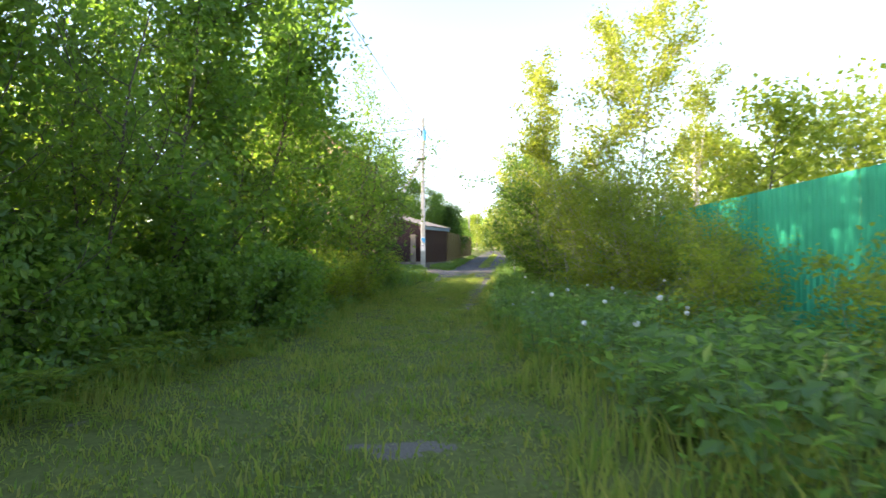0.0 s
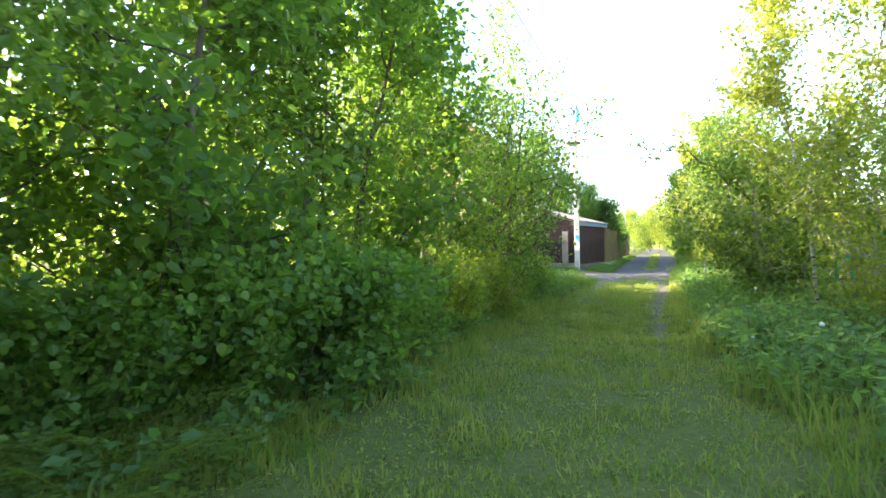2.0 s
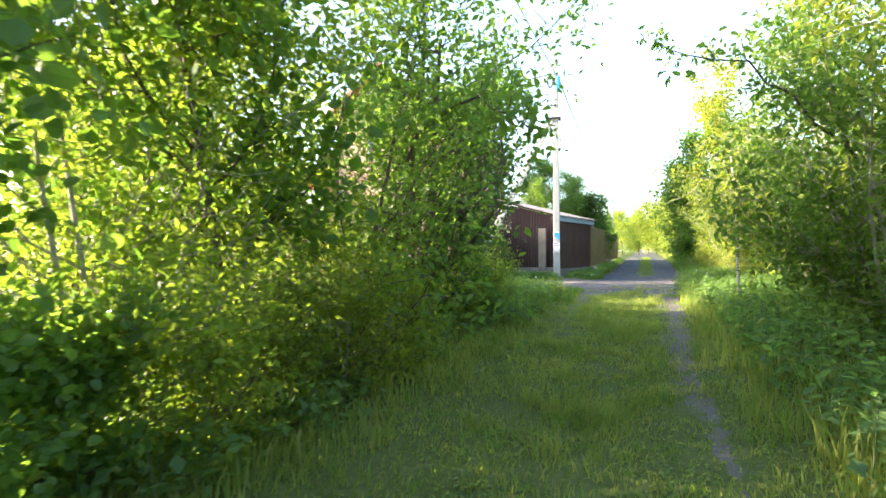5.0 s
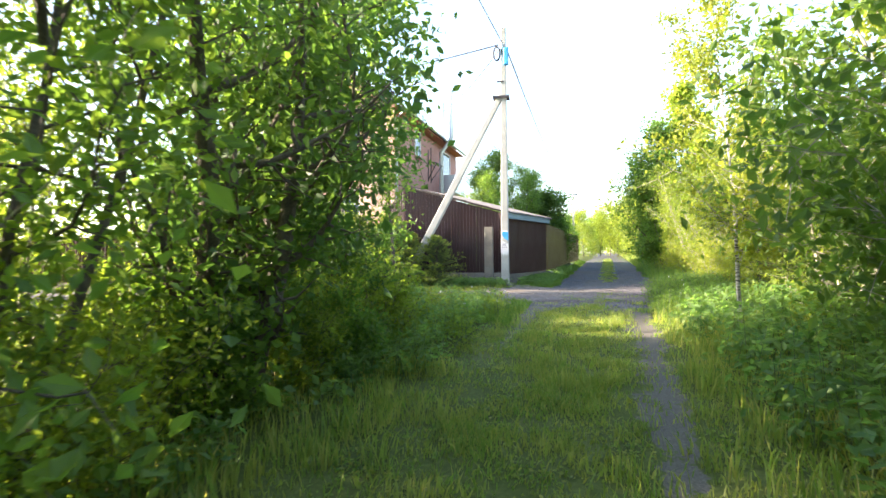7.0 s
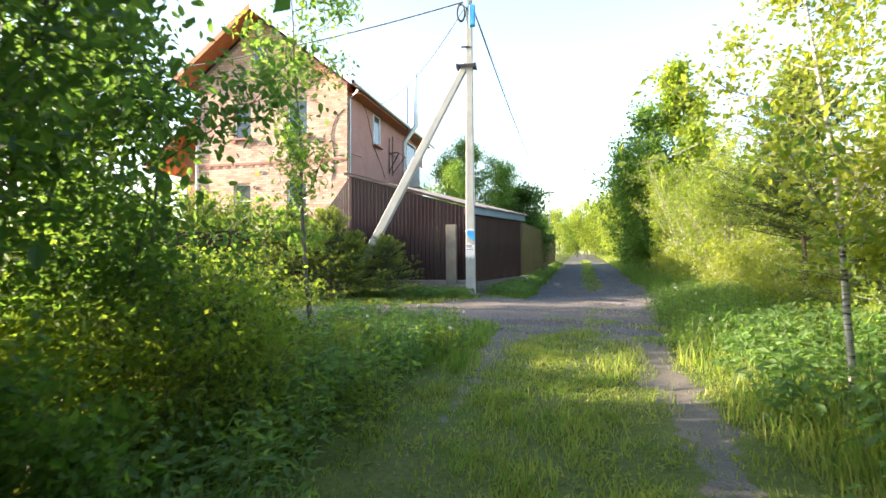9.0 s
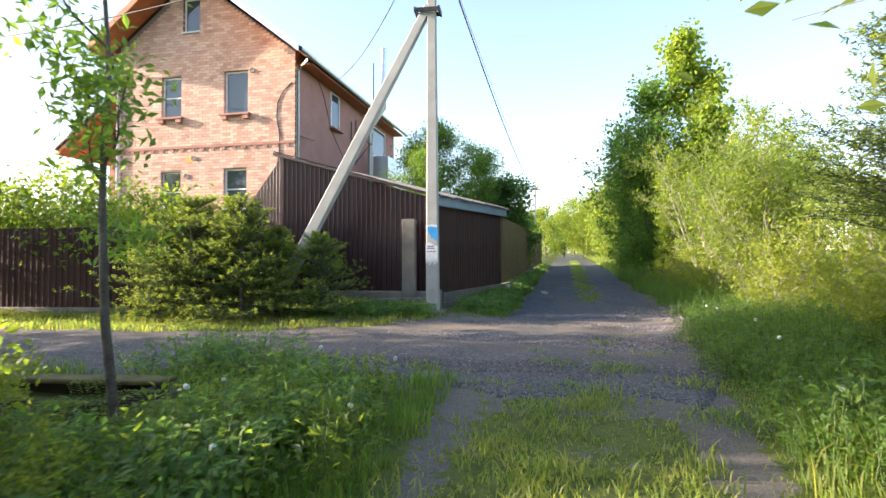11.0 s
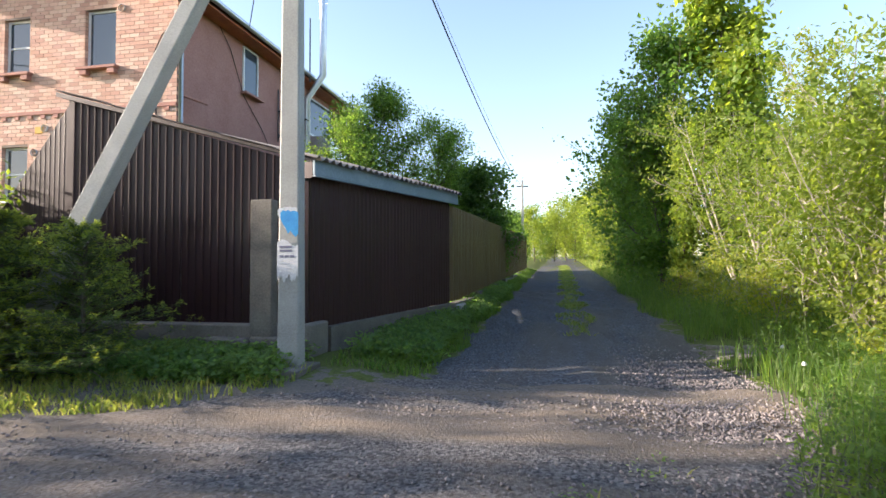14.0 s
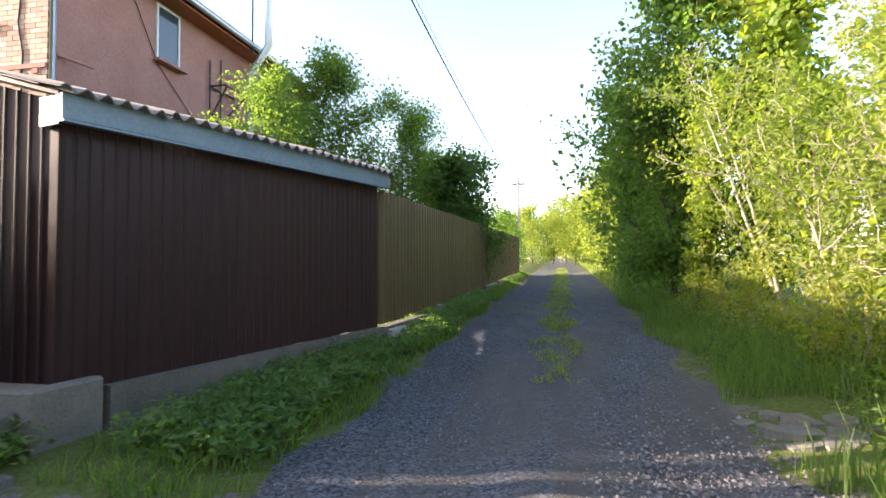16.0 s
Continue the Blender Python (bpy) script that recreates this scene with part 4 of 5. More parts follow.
part("clamp", bm, DARKMETAL, pole, "rusty iron clamp")
bm = bmesh.new()
add_box(bm, -0.2, 0.02, -0.095, -0.065, 6.48, 6.52)
part("bracket", bm, DARKMETAL, pole)
part("meter_box", boxm(0.02, 0.17, -0.2, -0.06, 7.0, 7.55, 0.02), BLUE, pole, "blue plastic box")
part("insulator", tube_mesh("insulator", [(np.array([[-0.05, -0.1, 7.5 + PZ * 0], [-0.05, -0.1, 7.7], [-0.05, -0.1, 7.75]]), [0.04, 0.07, 0.02])], WHITE, 8), parent=pole)
a = np.linspace(0, 4 * np.pi, 30)
part("cable_coil", tube_mesh("cable_coil", [(np.stack([-0.2 + 0.1 * np.cos(a), -0.14 + 0.008 * a, 7.4 + 0.22 * np.sin(a)], 1), [0.022] * 30)], BLACK, 5), parent=pole, label="coil of black cable")
# torn papers on the face towards the crossing, at eye height


def ragged_sheet(name, xs, low, high, y, material, label):
    """One thin torn sheet: its lower and upper edges run through the heights given."""
    n = len(xs)
    V = [(px, y - k * 0.002, pz) for k in (0, 1) for edge in (low, high) for px, pz in zip(xs, edge)]
    F = []
    for q in range(n - 1):
        F += [q + 1, q, n + q, n + q + 1, 2 * n + q, 2 * n + q + 1, 3 * n + q + 1, 3 * n + q]
        F += [q, q + 1, 2 * n + q + 1, 2 * n + q, n + q + 1, n + q, 3 * n + q, 3 * n + q + 1]
    F += [0, 2 * n, 3 * n, n, n - 1, 2 * n - 1, 4 * n - 1, 3 * n - 1]
    return part(name, raw_mesh(name, V, F, [4] * (len(F) // 4), material), parent=pole, label=label)


ragged_sheet("torn_poster", np.linspace(-0.085, 0.112, 8), [1.66, 1.6, 1.56, 1.5, 1.53, 1.49, 1.46, 1.5], [1.72, 1.75, 1.735, 1.75, 1.73, 1.74, 1.735, 1.72], -0.106, BLUE, "torn bright blue poster scrap")
ragged_sheet("torn_paper", np.linspace(-0.118, 0.1, 9), [1.7, 1.66, 1.63, 1.55, 1.58, 1.53, 1.55, 1.52, 1.535], [1.75, 1.775, 1.77, 1.785, 1.78, 1.785, 1.775, 1.78, 1.77], -0.1015, PAPER, "pale torn paper under the poster scrap")
ragged_sheet("notice", np.linspace(-0.118, 0.112, 15), [1.0 + (0.0, 0.045, 0.01, 0.06, 0.02)[q % 5] + 0.02 * math.sin(q) for q in range(15)], [1.4 + 0.035 * math.sin(q * 0.4) + 0.01 * (q % 2) for q in range(15)], -0.106, PAPER, "weathered white paper notice with tear-off strips")
bm = bmesh.new()
for z, n_ in ((1.36, 1), (1.32, 1), (1.26, 3)):
    for i in range(n_):
        w_ = 0.17 / n_
        add_box(bm, -0.09 + i * w_, -0.09 + (i + 0.8) * w_, -0.1105, -0.1085, z - 0.012, z + 0.012)
part("printed_lines", bm, INK, pole, "faded printed bars")
far_pole = concrete_pole("utility_pole", -3.05, 66, 2.2, 7.5, 0.28, "distant concrete utility pole beside the lane")
bm = bmesh.new()
add_box(bm, -0.5, 0.5, -0.05, 0.05, 6.9, 7.0)
part("crossarm", bm, DARKMETAL, far_pole)
far_pole2 = concrete_pole("utility_pole", -3.6, 98, 3.4, 7.0, 0.28, "small distant concrete pole beside the lane")
right_pole = concrete_pole("utility_pole", 8.9, 12.5, 0.1, 5.9, 0.24, "grey pole with a crossarm behind the green fence")
bm = bmesh.new()
add_box(bm, -0.45, 0.45, -0.04, 0.04, 5.6, 5.68)
part("crossarm", bm, DARKMETAL, right_pole)


def wire(a, b, sag, r_=0.014, label="thin black overhead wire"):
    t = np.linspace(0, 1, 30)
    p = np.array(a)[None] * (1 - t[:, None]) + np.array(b)[None] * t[:, None]
    p[:, 2] -= sag * 4 * t * (1 - t)
    return tagged(part("overhead_wire", tube_mesh("overhead_wire", [(p, [r_] * 30)], BLACK, 4)), label, "cable")


HEAD = (PX, PY - 0.1, PZ + 7.7)
wire(HEAD, (-3.5, -22, 10.2), 0.6)
wire((PX + 0.0, PY, PZ + 7.85), (-3.05, 66, 9.2), 0.9, 0.02)
wire((PX + 0.06, PY, PZ + 7.7), (-2.9, 66, 9.3), 0.7, 0.006)
wire(HEAD, (-26, 25.5, 9.9), 0.8, 0.02)
wire((PX - 0.1, PY, PZ + 7.6), (HX1 + 0.4, 29.5, EAVE_Z - 0.3), 0.5, 0.012)

# ---- trees ----
def kinds(count, name, seed, **k):
    return [tree_meshes(name, np.random.default_rng(seed + i), **k) for i in range(count)]


ALDER = kinds(3, "alder", 10, h=6.0, spread=1.7, bark=BARK, leaf=LEAF_ALDER, leaves=8300, size=0.108, width=0.85, first=0.08, limbs=22, radius=0.06, tight=0.2)
ROWAN = kinds(2, "rowan", 20, h=5.5, spread=1.6, bark=BARK, leaf=LEAF_ROWAN, stems=2, leaves=7600, size=0.085, width=0.6, first=0.06, limbs=22, radius=0.055, tight=0.2, fine=False)
# the rowan again, with the sun on it put into a yellower leaf colour
MAYDAY = kinds(2, "sunlit_rowan", 24, h=5.5, spread=1.6, bark=BARK_PALE, leaf=LEAF_YELLOW_SUNLIT, stems=3, leaves=8500, size=0.078, width=0.6, first=0.05, limbs=22, radius=0.04, tight=0.2, fine=False)
POPLAR = kinds(1, "bare_stemmed_willow", 49, h=5.2, spread=1.2, bark=BARK_PALE, leaf=LEAF_YELLOW_SUNLIT, stems=5, leaves=6500, size=0.085, width=0.6, first=0.3, limbs=16, radius=0.07, tight=0.18, fine=False)
BIRCH = kinds(2, "birch", 30, h=7.0, spread=1.25, bark=BARK_BIRCH, leaf=LEAF_BIRCH, leaves=7000, size=0.085, width=0.85, first=0.22, limbs=22, radius=0.045, tight=0.12, fine=False, lean=-0.05)
GARDEN = kinds(2, "garden_birch", 35, h=6.6, spread=1.5, bark=BARK, leaf=LEAF_ROWAN, leaves=12000, size=0.09, width=0.7, first=0.15, limbs=22, radius=0.05, tight=0.2, fine=False)
WILLOW = kinds(3, "willow", 40, h=3.8, spread=1.7, bark=BARK_PALE, leaf=LEAF_WILLOW, stems=6, leaves=10000, size=0.092, width=0.6, first=0.02, limbs=14, radius=0.05, tight=0.17, fine=False)
SALLOW = kinds(2, "sallow", 46, h=4.7, spread=1.6, bark=BARK_PALE, leaf=LEAF_SALLOW, stems=7, leaves=15000, size=0.098, width=0.62, first=0.04, limbs=14, radius=0.055, tight=0.16, fine=False)
MAPLE = kinds(1, "maple", 50, h=8.8, spread=0.82, bark=BARK, leaf=LEAF_MAPLE, leaves=8500, size=0.155, width=1.0, first=0.15, limbs=24, radius=0.09, tight=0.2, fine=False, top=0.02, droop=0.7)
DARKT = kinds(2, "dark_tree", 60, h=6.6, spread=2.1, bark=BARK, leaf=LEAF_ALDER, leaves=13000, size=0.135, width=0.8, first=0.06, limbs=26, radius=0.08, tight=0.25, fine=False)
BUSH = kinds(3, "bush", 70, h=1.5, spread=0.75, bark=BARK, leaf=LEAF_ALDER, stems=5, leaves=4600, size=0.085, width=0.8, first=0.05, limbs=8, radius=0.02, tight=0.12, split=False, fine=False, sprays=1)
YELLOWBUSH = kinds(2, "yellow_bush", 76, h=1.35, spread=0.85, bark=BARK, leaf=LEAF_YELLOW_SUNLIT, stems=7, leaves=5200, size=0.07, width=0.6, first=0.03, limbs=9, radius=0.018, tight=0.11, split=False, fine=False, sprays=2)
NEARBUSH = kinds(2, "near_bush", 73, h=1.45, spread=0.7, bark=BARK, leaf=LEAF_BROAD, stems=6, leaves=5200, size=0.078, width=0.9, first=0.04, limbs=9, radius=0.018, tight=0.12, split=False, fine=True, sprays=1)
PALEBUSH = kinds(2, "pale_bush", 80, h=1.6, spread=0.8, bark=BARK_PALE, leaf=LEAF_BIRCH, stems=4, leaves=2000, size=0.078, width=0.6, first=0.05, limbs=7, radius=0.02, tight=0.12, split=False, fine=False)
# dark leaf colour stands in for the shade within this crown
CHERRY = kinds(1, "cherry", 85, h=5.0, spread=1.6, bark=BARK, leaf=LEAF_DARK, stems=2, leaves=14000, size=0.095, width=0.6, first=0.1, limbs=24, radius=0.06, tight=0.2, fine=True, droop=0.6)
# filler behind the hedgerow; its leaf colour imitates sun glowing through
GLOW = kinds(2, "hazel", 83, h=4.6, spread=1.7, bark=BARK, leaf=LEAF_YELLOW_SUNLIT, stems=3, leaves=4200, size=0.1, width=0.75, first=0.08, limbs=20, radius=0.05, tight=0.22, fine=False)
OLD = kinds(1, "old_willow", 88, h=5.0, spread=1.6, bark=BARK, leaf=LEAF_DARK, stems=4, leaves=6500, size=0.1, width=0.7, first=0.1, limbs=18, radius=0.2, tight=0.2, fine=False)
SAPLING = kinds(1, "sapling", 90, h=5.6, spread=1.0, bark=BARK, leaf=LEAF_ROWAN, leaves=2600, size=0.1, width=0.5, first=0.25, limbs=12, radius=0.04, tight=0.12, fine=False)
ROUND = kinds(1, "round_tree", 95, h=4.2, spread=1.5, bark=BARK, leaf=LEAF_DARK, leaves=20000, size=0.13, width=0.8, first=0.15, limbs=26, radius=0.07, tight=0.25, fine=False)
FAR = kinds(2, "far_tree", 100, h=6.5, spread=2.2, bark=BARK, leaf=LEAF_WILLOW, leaves=4200, size=0.2, width=0.85, first=0.02, limbs=14, radius=0.08, tight=0.42, fine=False, split=False, sprays=1)
FARDARK = kinds(2, "far_dark_tree", 110, h=6.5, spread=2.2, bark=BARK, leaf=LEAF_ALDER, leaves=4600, size=0.2, width=0.85, first=0.02, limbs=14, radius=0.08, tight=0.42, fine=False, split=False, sprays=1)




def row(kind_list, name, spots, label, category="tree", group=""):
    for i, s in enumerate(spots):
        x, y, sc = s[:3]
        plant_tree(kind_list[i % len(kind_list)], name, x, y, (i * 137 + 40) % 360, sc, label, category, group)


LEFT = "trees and bushes along the left of the path"
row(MAYDAY, "rowan", [(-2.8, 2.0, 1.05), (-4.8, 6.5, 1.0), (-4.3, 2.7, 1.05), (-4.0, 4.6, 1.0)], "sunlit yellow-green rowan in the hedgerow", group="hedgerow trees")
row(ALDER, "alder", [(-3.3, -8.2, 0.95), (-3.1, -5.3, 0.9), (-2.9, -2.7, 0.9), (-2.9, 0.3, 0.98), (-3.0, 3.4, 1.0), (-3.3, -11, 1.0), (-4.9, -9.6, 1.2), (-4.8, -6.6, 1.2), (-4.8, -4.3, 1.08), (-4.7, -1.7, 0.9), (-6.9, -7.8, 1.1), (-5.9, -10.8, 1.15), (-6.2, -3.4, 0.95), (-3.9, -0.9, 0.9)], "leafy green alder with dark bark in the hedgerow", group="hedgerow trees")
row(ROWAN, "rowan", [(-2.7, -6.7, 0.85), (-2.9, -0.9, 0.9), (-2.75, 4.9, 1.12), (-6.4, -5.4, 1.1), (-2.6, -4.3, 0.8), (-2.5, -9.4, 0.85)], "dense rowan with several stems in the hedgerow", group="hedgerow trees")
row(GLOW, "hazel", [(-6.4, -1.0, 0.85), (-7.6, 2.0, 0.75), (-6.6, 4.8, 0.75), (-6.9, 7.6, 0.75), (-7.4, -4.5, 1.0)], "sunlit yellow-green hazel behind the hedgerow", group="hazels behind the hedgerow")
row(CHERRY, "cherry_tree", [(-3.2, 7.9, 0.88), (-3.1, 9.5, 0.8)], "bird cherry with drooping leaves darkened for shade", group="hedgerow trees")
row(SAPLING, "rowan_sapling", [(-3.62, 13.75, 1.05)], "thin sparse rowan sapling by the crossing")
row(NEARBUSH, "bush", [(-2.3, -8.4, 0.9), (-2.3, -7.3, 0.85), (-2.25, -6.2, 0.75), (-2.4, -5.2, 0.9), (-2.25, -4.0, 0.7), (-2.1, -3.1, 0.8), (-1.95, -2.2, 0.9), (-1.8, -1.4, 0.85), (-2.1, -0.5, 0.85), (-2.2, 0.4, 0.75), (-2.3, 1.3, 0.7)], "broad-leaved dark green bush at the foot of the hedgerow", "bush", "hedgerow foot bushes")
row(YELLOWBUSH, "bush", [(-2.1, 1.9, 0.85), (-2.15, 2.8, 0.8), (-2.2, 3.7, 0.85), (-2.2, 4.6, 0.8), (-2.4, 5.6, 0.8)], "low yellow-green bush in dappled sun under the hedgerow", "bush", "low bushes")
row(BUSH, "bush", [(-2.5, 6.5, 0.85), (-2.2, 8.2, 0.6), (-3.4, 9.8, 0.65), (-4.6, 10.6, 0.7), (-5.8, 12.3, 0.8), (-7.2, 13.5, 0.9)], "low green bush with broad leaves", "bush", "low bushes")
row(PALEBUSH, "bush", [(-2.0, 3.6, 0.7), (-2.6, 10.4, 0.5), (-3.2, 11.3, 0.5), (-4.2, 11.8, 0.55), (-2.3, 11.8, 0.35), (-5.0, 9.0, 0.9), (-2.4, 9.6, 0.45), (-3.6, 12.6, 0.5), (-5.2, 11.4, 0.7), (-3.9, 11.6, 0.75), (3.1, 19.4, 0.8), (3.5, 21.2, 0.9), (3.1, 24.4, 0.8), (3.2, 17.3, 0.7), (2.9, 26.4, 0.7), (3.6, 15.9, 0.7), (2.9, 28.6, 0.6), (3.9, 18.4, 1.0), (4.3, 21.6, 1.1), (3.9, -3.6, 0.75), (4.5, -2.6, 0.8), (4.9, -4.6, 0.7), (4.1, -0.6, 0.8), (3.4, 1.2, 0.7), (4.4, -6.2, 0.7)], "low pale green bush with small leaves", "bush", "low bushes")
row(OLD, "old_willow", [(-2.65, 7.0, 1.0)], "old willow with thick dark crooked stems in the hedgerow", group="hedgerow trees")
row(PALEBUSH, "bush", [(-6.5 - (i * 1.7) % 2.4, -9 + i * 1.6, 0.85 + 0.12 * (i % 3)) for i in range(10)], "sunlit yellow-green bush behind the hedgerow", "bush", "bushes behind the hedgerow")
row(BUSH, "bush", [(-2.9, -4.6, 1.0), (-3.0, -2.2, 1.0), (-3.6, -6.0, 1.1), (-3.2, -7.6, 1.1)], "shaded green understory bush in the hedgerow", "bush", "understory bushes")
row(YELLOWBUSH, "bush", [(-2.35, 7.7, 0.6), (-2.8, 8.7, 0.75), (-2.45, 9.5, 0.75), (-2.9, 10.3, 0.85), (-3.9, 10.4, 0.95), (-4.9, 9.6, 1.1), (-3.3, 11.3, 0.8), (-4.3, 11.6, 0.9), (-5.3, 11.0, 1.05), (-6.2, 12.0, 1.1), (-5.2, 12.6, 0.95)], "dense yellow-green bush with small leaves in dappled sun", "bush", "bushes before the crossing")
# right of the path
row(BIRCH, "birch", [(2.07, 11.2, 0.72), (3.3, 4.6, 0.86), (3.7, 4.9, 1.06), (3.6, 8.6, 0.8), (5.0, 4.7, 1.04), (6.7, 6.2, 0.9)], "slender young birch with a white trunk", group="young birches")
row(SALLOW, "willow", [(3.15, 6.9, 0.98), (3.5, 9.8, 0.85)], "dense grey-green willow with many brown stems", group="willows")
row(WILLOW, "willow", [(3.75, 3.2, 0.8), (4.9, -1.6, 0.45), (4.6, 0.2, 0.6), (3.6, 12.2, 0.95), (4.4, 1.6, 0.8), (4.3, 16.8, 0.65), (4.9, 19.9, 0.78), (3.9, 22.9, 0.95), (4.6, 25.2, 0.85), (6.2, 22.4, 0.75), (6.6, 18.5, 0.75), (5.8, 14.8, 0.8)], "many-stemmed willow with narrow grey-green leaves", group="willows")
plant_tree(MAPLE[0], "maple", 4.55, 28.6, 220, 0.99, "tall maple with yellow-green leaves", group="maples")
row(MAPLE, "maple", [(2.75, 28.8, 0.48), (4.6, 27.8, 0.46)], "tall maple with yellow-green leaves", group="maples")
row(POPLAR, "willow", [(3.8, 27.1, 0.92), (3.7, 25.0, 0.85), (4.6, 24.0, 0.85)], "bare-stemmed willow with pale trunks and yellow-green leaves", group="willows")
# the first stands out of view, added to shade the shed front
row(DARKT, "alder", [(-13.6, 19.0, 0.69), (2.75, 31.0, 0.95), (4.4, 30.4, 0.85), (3.1, 33.6, 0.8), (6.0, 29.0, 0.6), (2.9, 36.4, 0.66)], "dark leafy alder, five beside the lane and one unseen for shade", group="dark alders")
row(BIRCH, "aspen", [(5.1, 26.4, 0.74)], "thin tall aspen among the willows", group="aspens")
row(FAR, "bush", [(3.5, 36.5, 0.66), (3.5, 39, 0.7), (3.4, 42, 0.76), (3.4, 45.5, 0.8), (3.3, 49, 0.8), (3.3, 53, 0.8), (3.3, 57, 0.8), (3.2, 62, 0.8), (3.0, 67, 0.85), (1.6, 72, 0.8), (-0.4, 74, 0.7), (-2.2, 70, 0.75), (0.8, 79, 1.0), (2.6, 76, 1.0)], "pale green bush along the lane", "bush", "lane bushes")
row(FARDARK, "tree", [(-3.3, 55, 0.5), (-3.2, 60, 0.5), (-4.6, 65, 0.7), (-3.6, 74, 0.7), (-4.5, 84, 0.8), (-1.5, 88, 0.8), (1.5, 92, 0.8)], "green tree behind the fence end", group="distant trees")
# behind the fences
row(GARDEN, "birch", [(-4.8, 28.8, 0.74), (-4.1, 30.8, 0.86), (-3.9, 32.8, 0.84), (-3.6, 34.4, 0.76), (-5.5, 31, 0.9), (-5.0, 27.4, 0.66)], "birch rising behind the shed", group="garden birches")
row(ROUND, "round_tree", [(-2.6, 36.2, 1.0)], "rounded dark green tree behind the fence")
row(YELLOWBUSH, "bush", [(-9.3, 21.8, 1.75), (-10.9, 22.0, 2.1), (-12.5, 21.8, 2.2), (-14, 22, 2.2), (-15.6, 22, 2.2), (-17, 22.0, 2.1), (-10.2, 21.5, 1.8), (-8.2, 21.6, 1.5)], "sunlit yellow-green bush behind the fence", "bush", "garden bushes")
# the four at y 11 to 13.8 are added to shade the crossing
spots = [(-26 - (i * 3.7) % 9, -24 + i * 4.2, 0.6 + 0.1 * (i % 4)) for i in range(9)] + [(-17, 13.0, 1.15), (-20, 13.8, 1.2), (-24, 11, 1.2), (-14.5, 12.4, 1.05), (-15, -10, 0.6), (-16, -6, 0.6), (-15, -2, 0.5), (-16, 2, 0.5), (-15.5, 6, 0.45)]
row(FAR, "tree", spots, "tree beyond the hedgerow, some sunlit, four added to shade the crossing", group="trees beyond the hedgerow")
spots = [(8 + (i * 2.9) % 5, -10 + i * 2.2, 0.68 + 0.08 * (i % 3)) for i in range(12)]
row(FAR, "tree", spots, "sunlit tree beyond the green fence", group="trees beyond the green fence")
spots = [(-22 + i * 4.3, 112 + (i * 7) % 9, 1.0 + 0.1 * (i % 3)) for i in range(11)] + [(5.5, 70, 0.8), (5, 80, 0.9), (6, 92, 0.9), (4, 103, 0.8), (-1.5, 108, 0.7), (2.2, 110, 0.6)]
row(FARDARK, "tree", spots, "distant tree closing the lane", group="distant trees")
# unseen trees added behind the start, for their shadows
spots = [(-24 + i * 6, -26 - (i * 5) % 7, 1.2) for i in range(9)]
row(FARDARK, "tree", spots, "unseen tree added behind the start of the path for shadows", group="distant trees")


# ---- branches that reach over the path ----
def reaching_limb(owner, seed, a, b, size, leaf, label, twigs=5):
    """One long limb of a tree that hangs out over the path."""
    r = np.random.default_rng(seed)
    a, b = np.array(a), np.array(b)
    t = np.linspace(0, 1, 9)[:, None]
    spine = a * (1 - t) + b * t + np.array([0, 0, 1]) * (0.35 * np.sin(t * np.pi)) + r.normal(size=(9, 3)) * 0.03
    wood, P = [(spine, np.linspace(0.022, 0.004, 9))], []
    for i in range(2, 9):
        for _ in range(twigs):
            tw = curve_points(spine[i], (b - a) + r.normal(size=3) * 1.3, r.uniform(0.15, 0.32), 3, r, 0.2)
            wood.append((tw, np.linspace(0.005, 0.002, 4)))
            P.append(np.repeat(tw[1:], 6, 0) + r.normal(size=(18, 3)) * 0.07)
    inv = owner.matrix_basis.inverted()
    e = part("limb", tube_mesh("reaching_limb", wood[:1], BARK, 6), parent=owner, label=label, at=inv)
    part("twig_spray", tube_mesh("reaching_twigs", wood[1:], BARK, 3), parent=e)["kind"] = "stuff"
    part("leaves", leaf_mesh("reaching_leaves", np.concatenate(P), size, 0.6, leaf, r, True, 0.4, droop=0.5), parent=e)


reaching_limb(bpy.data.objects["willow"], 4, (2.7, 6.6, 2.2), (0.62, 5.3, 3.3), 0.08, LEAF_ROWAN, "thin leafy limb reaching over the path", 2)
reaching_limb(bpy.data.objects["rowan"], 6, (-1.9, 4.6, 2.3), (-0.35, 3.5, 2.2), 0.085, LEAF_ROWAN, "drooping leafy limb reaching over the path", 3)

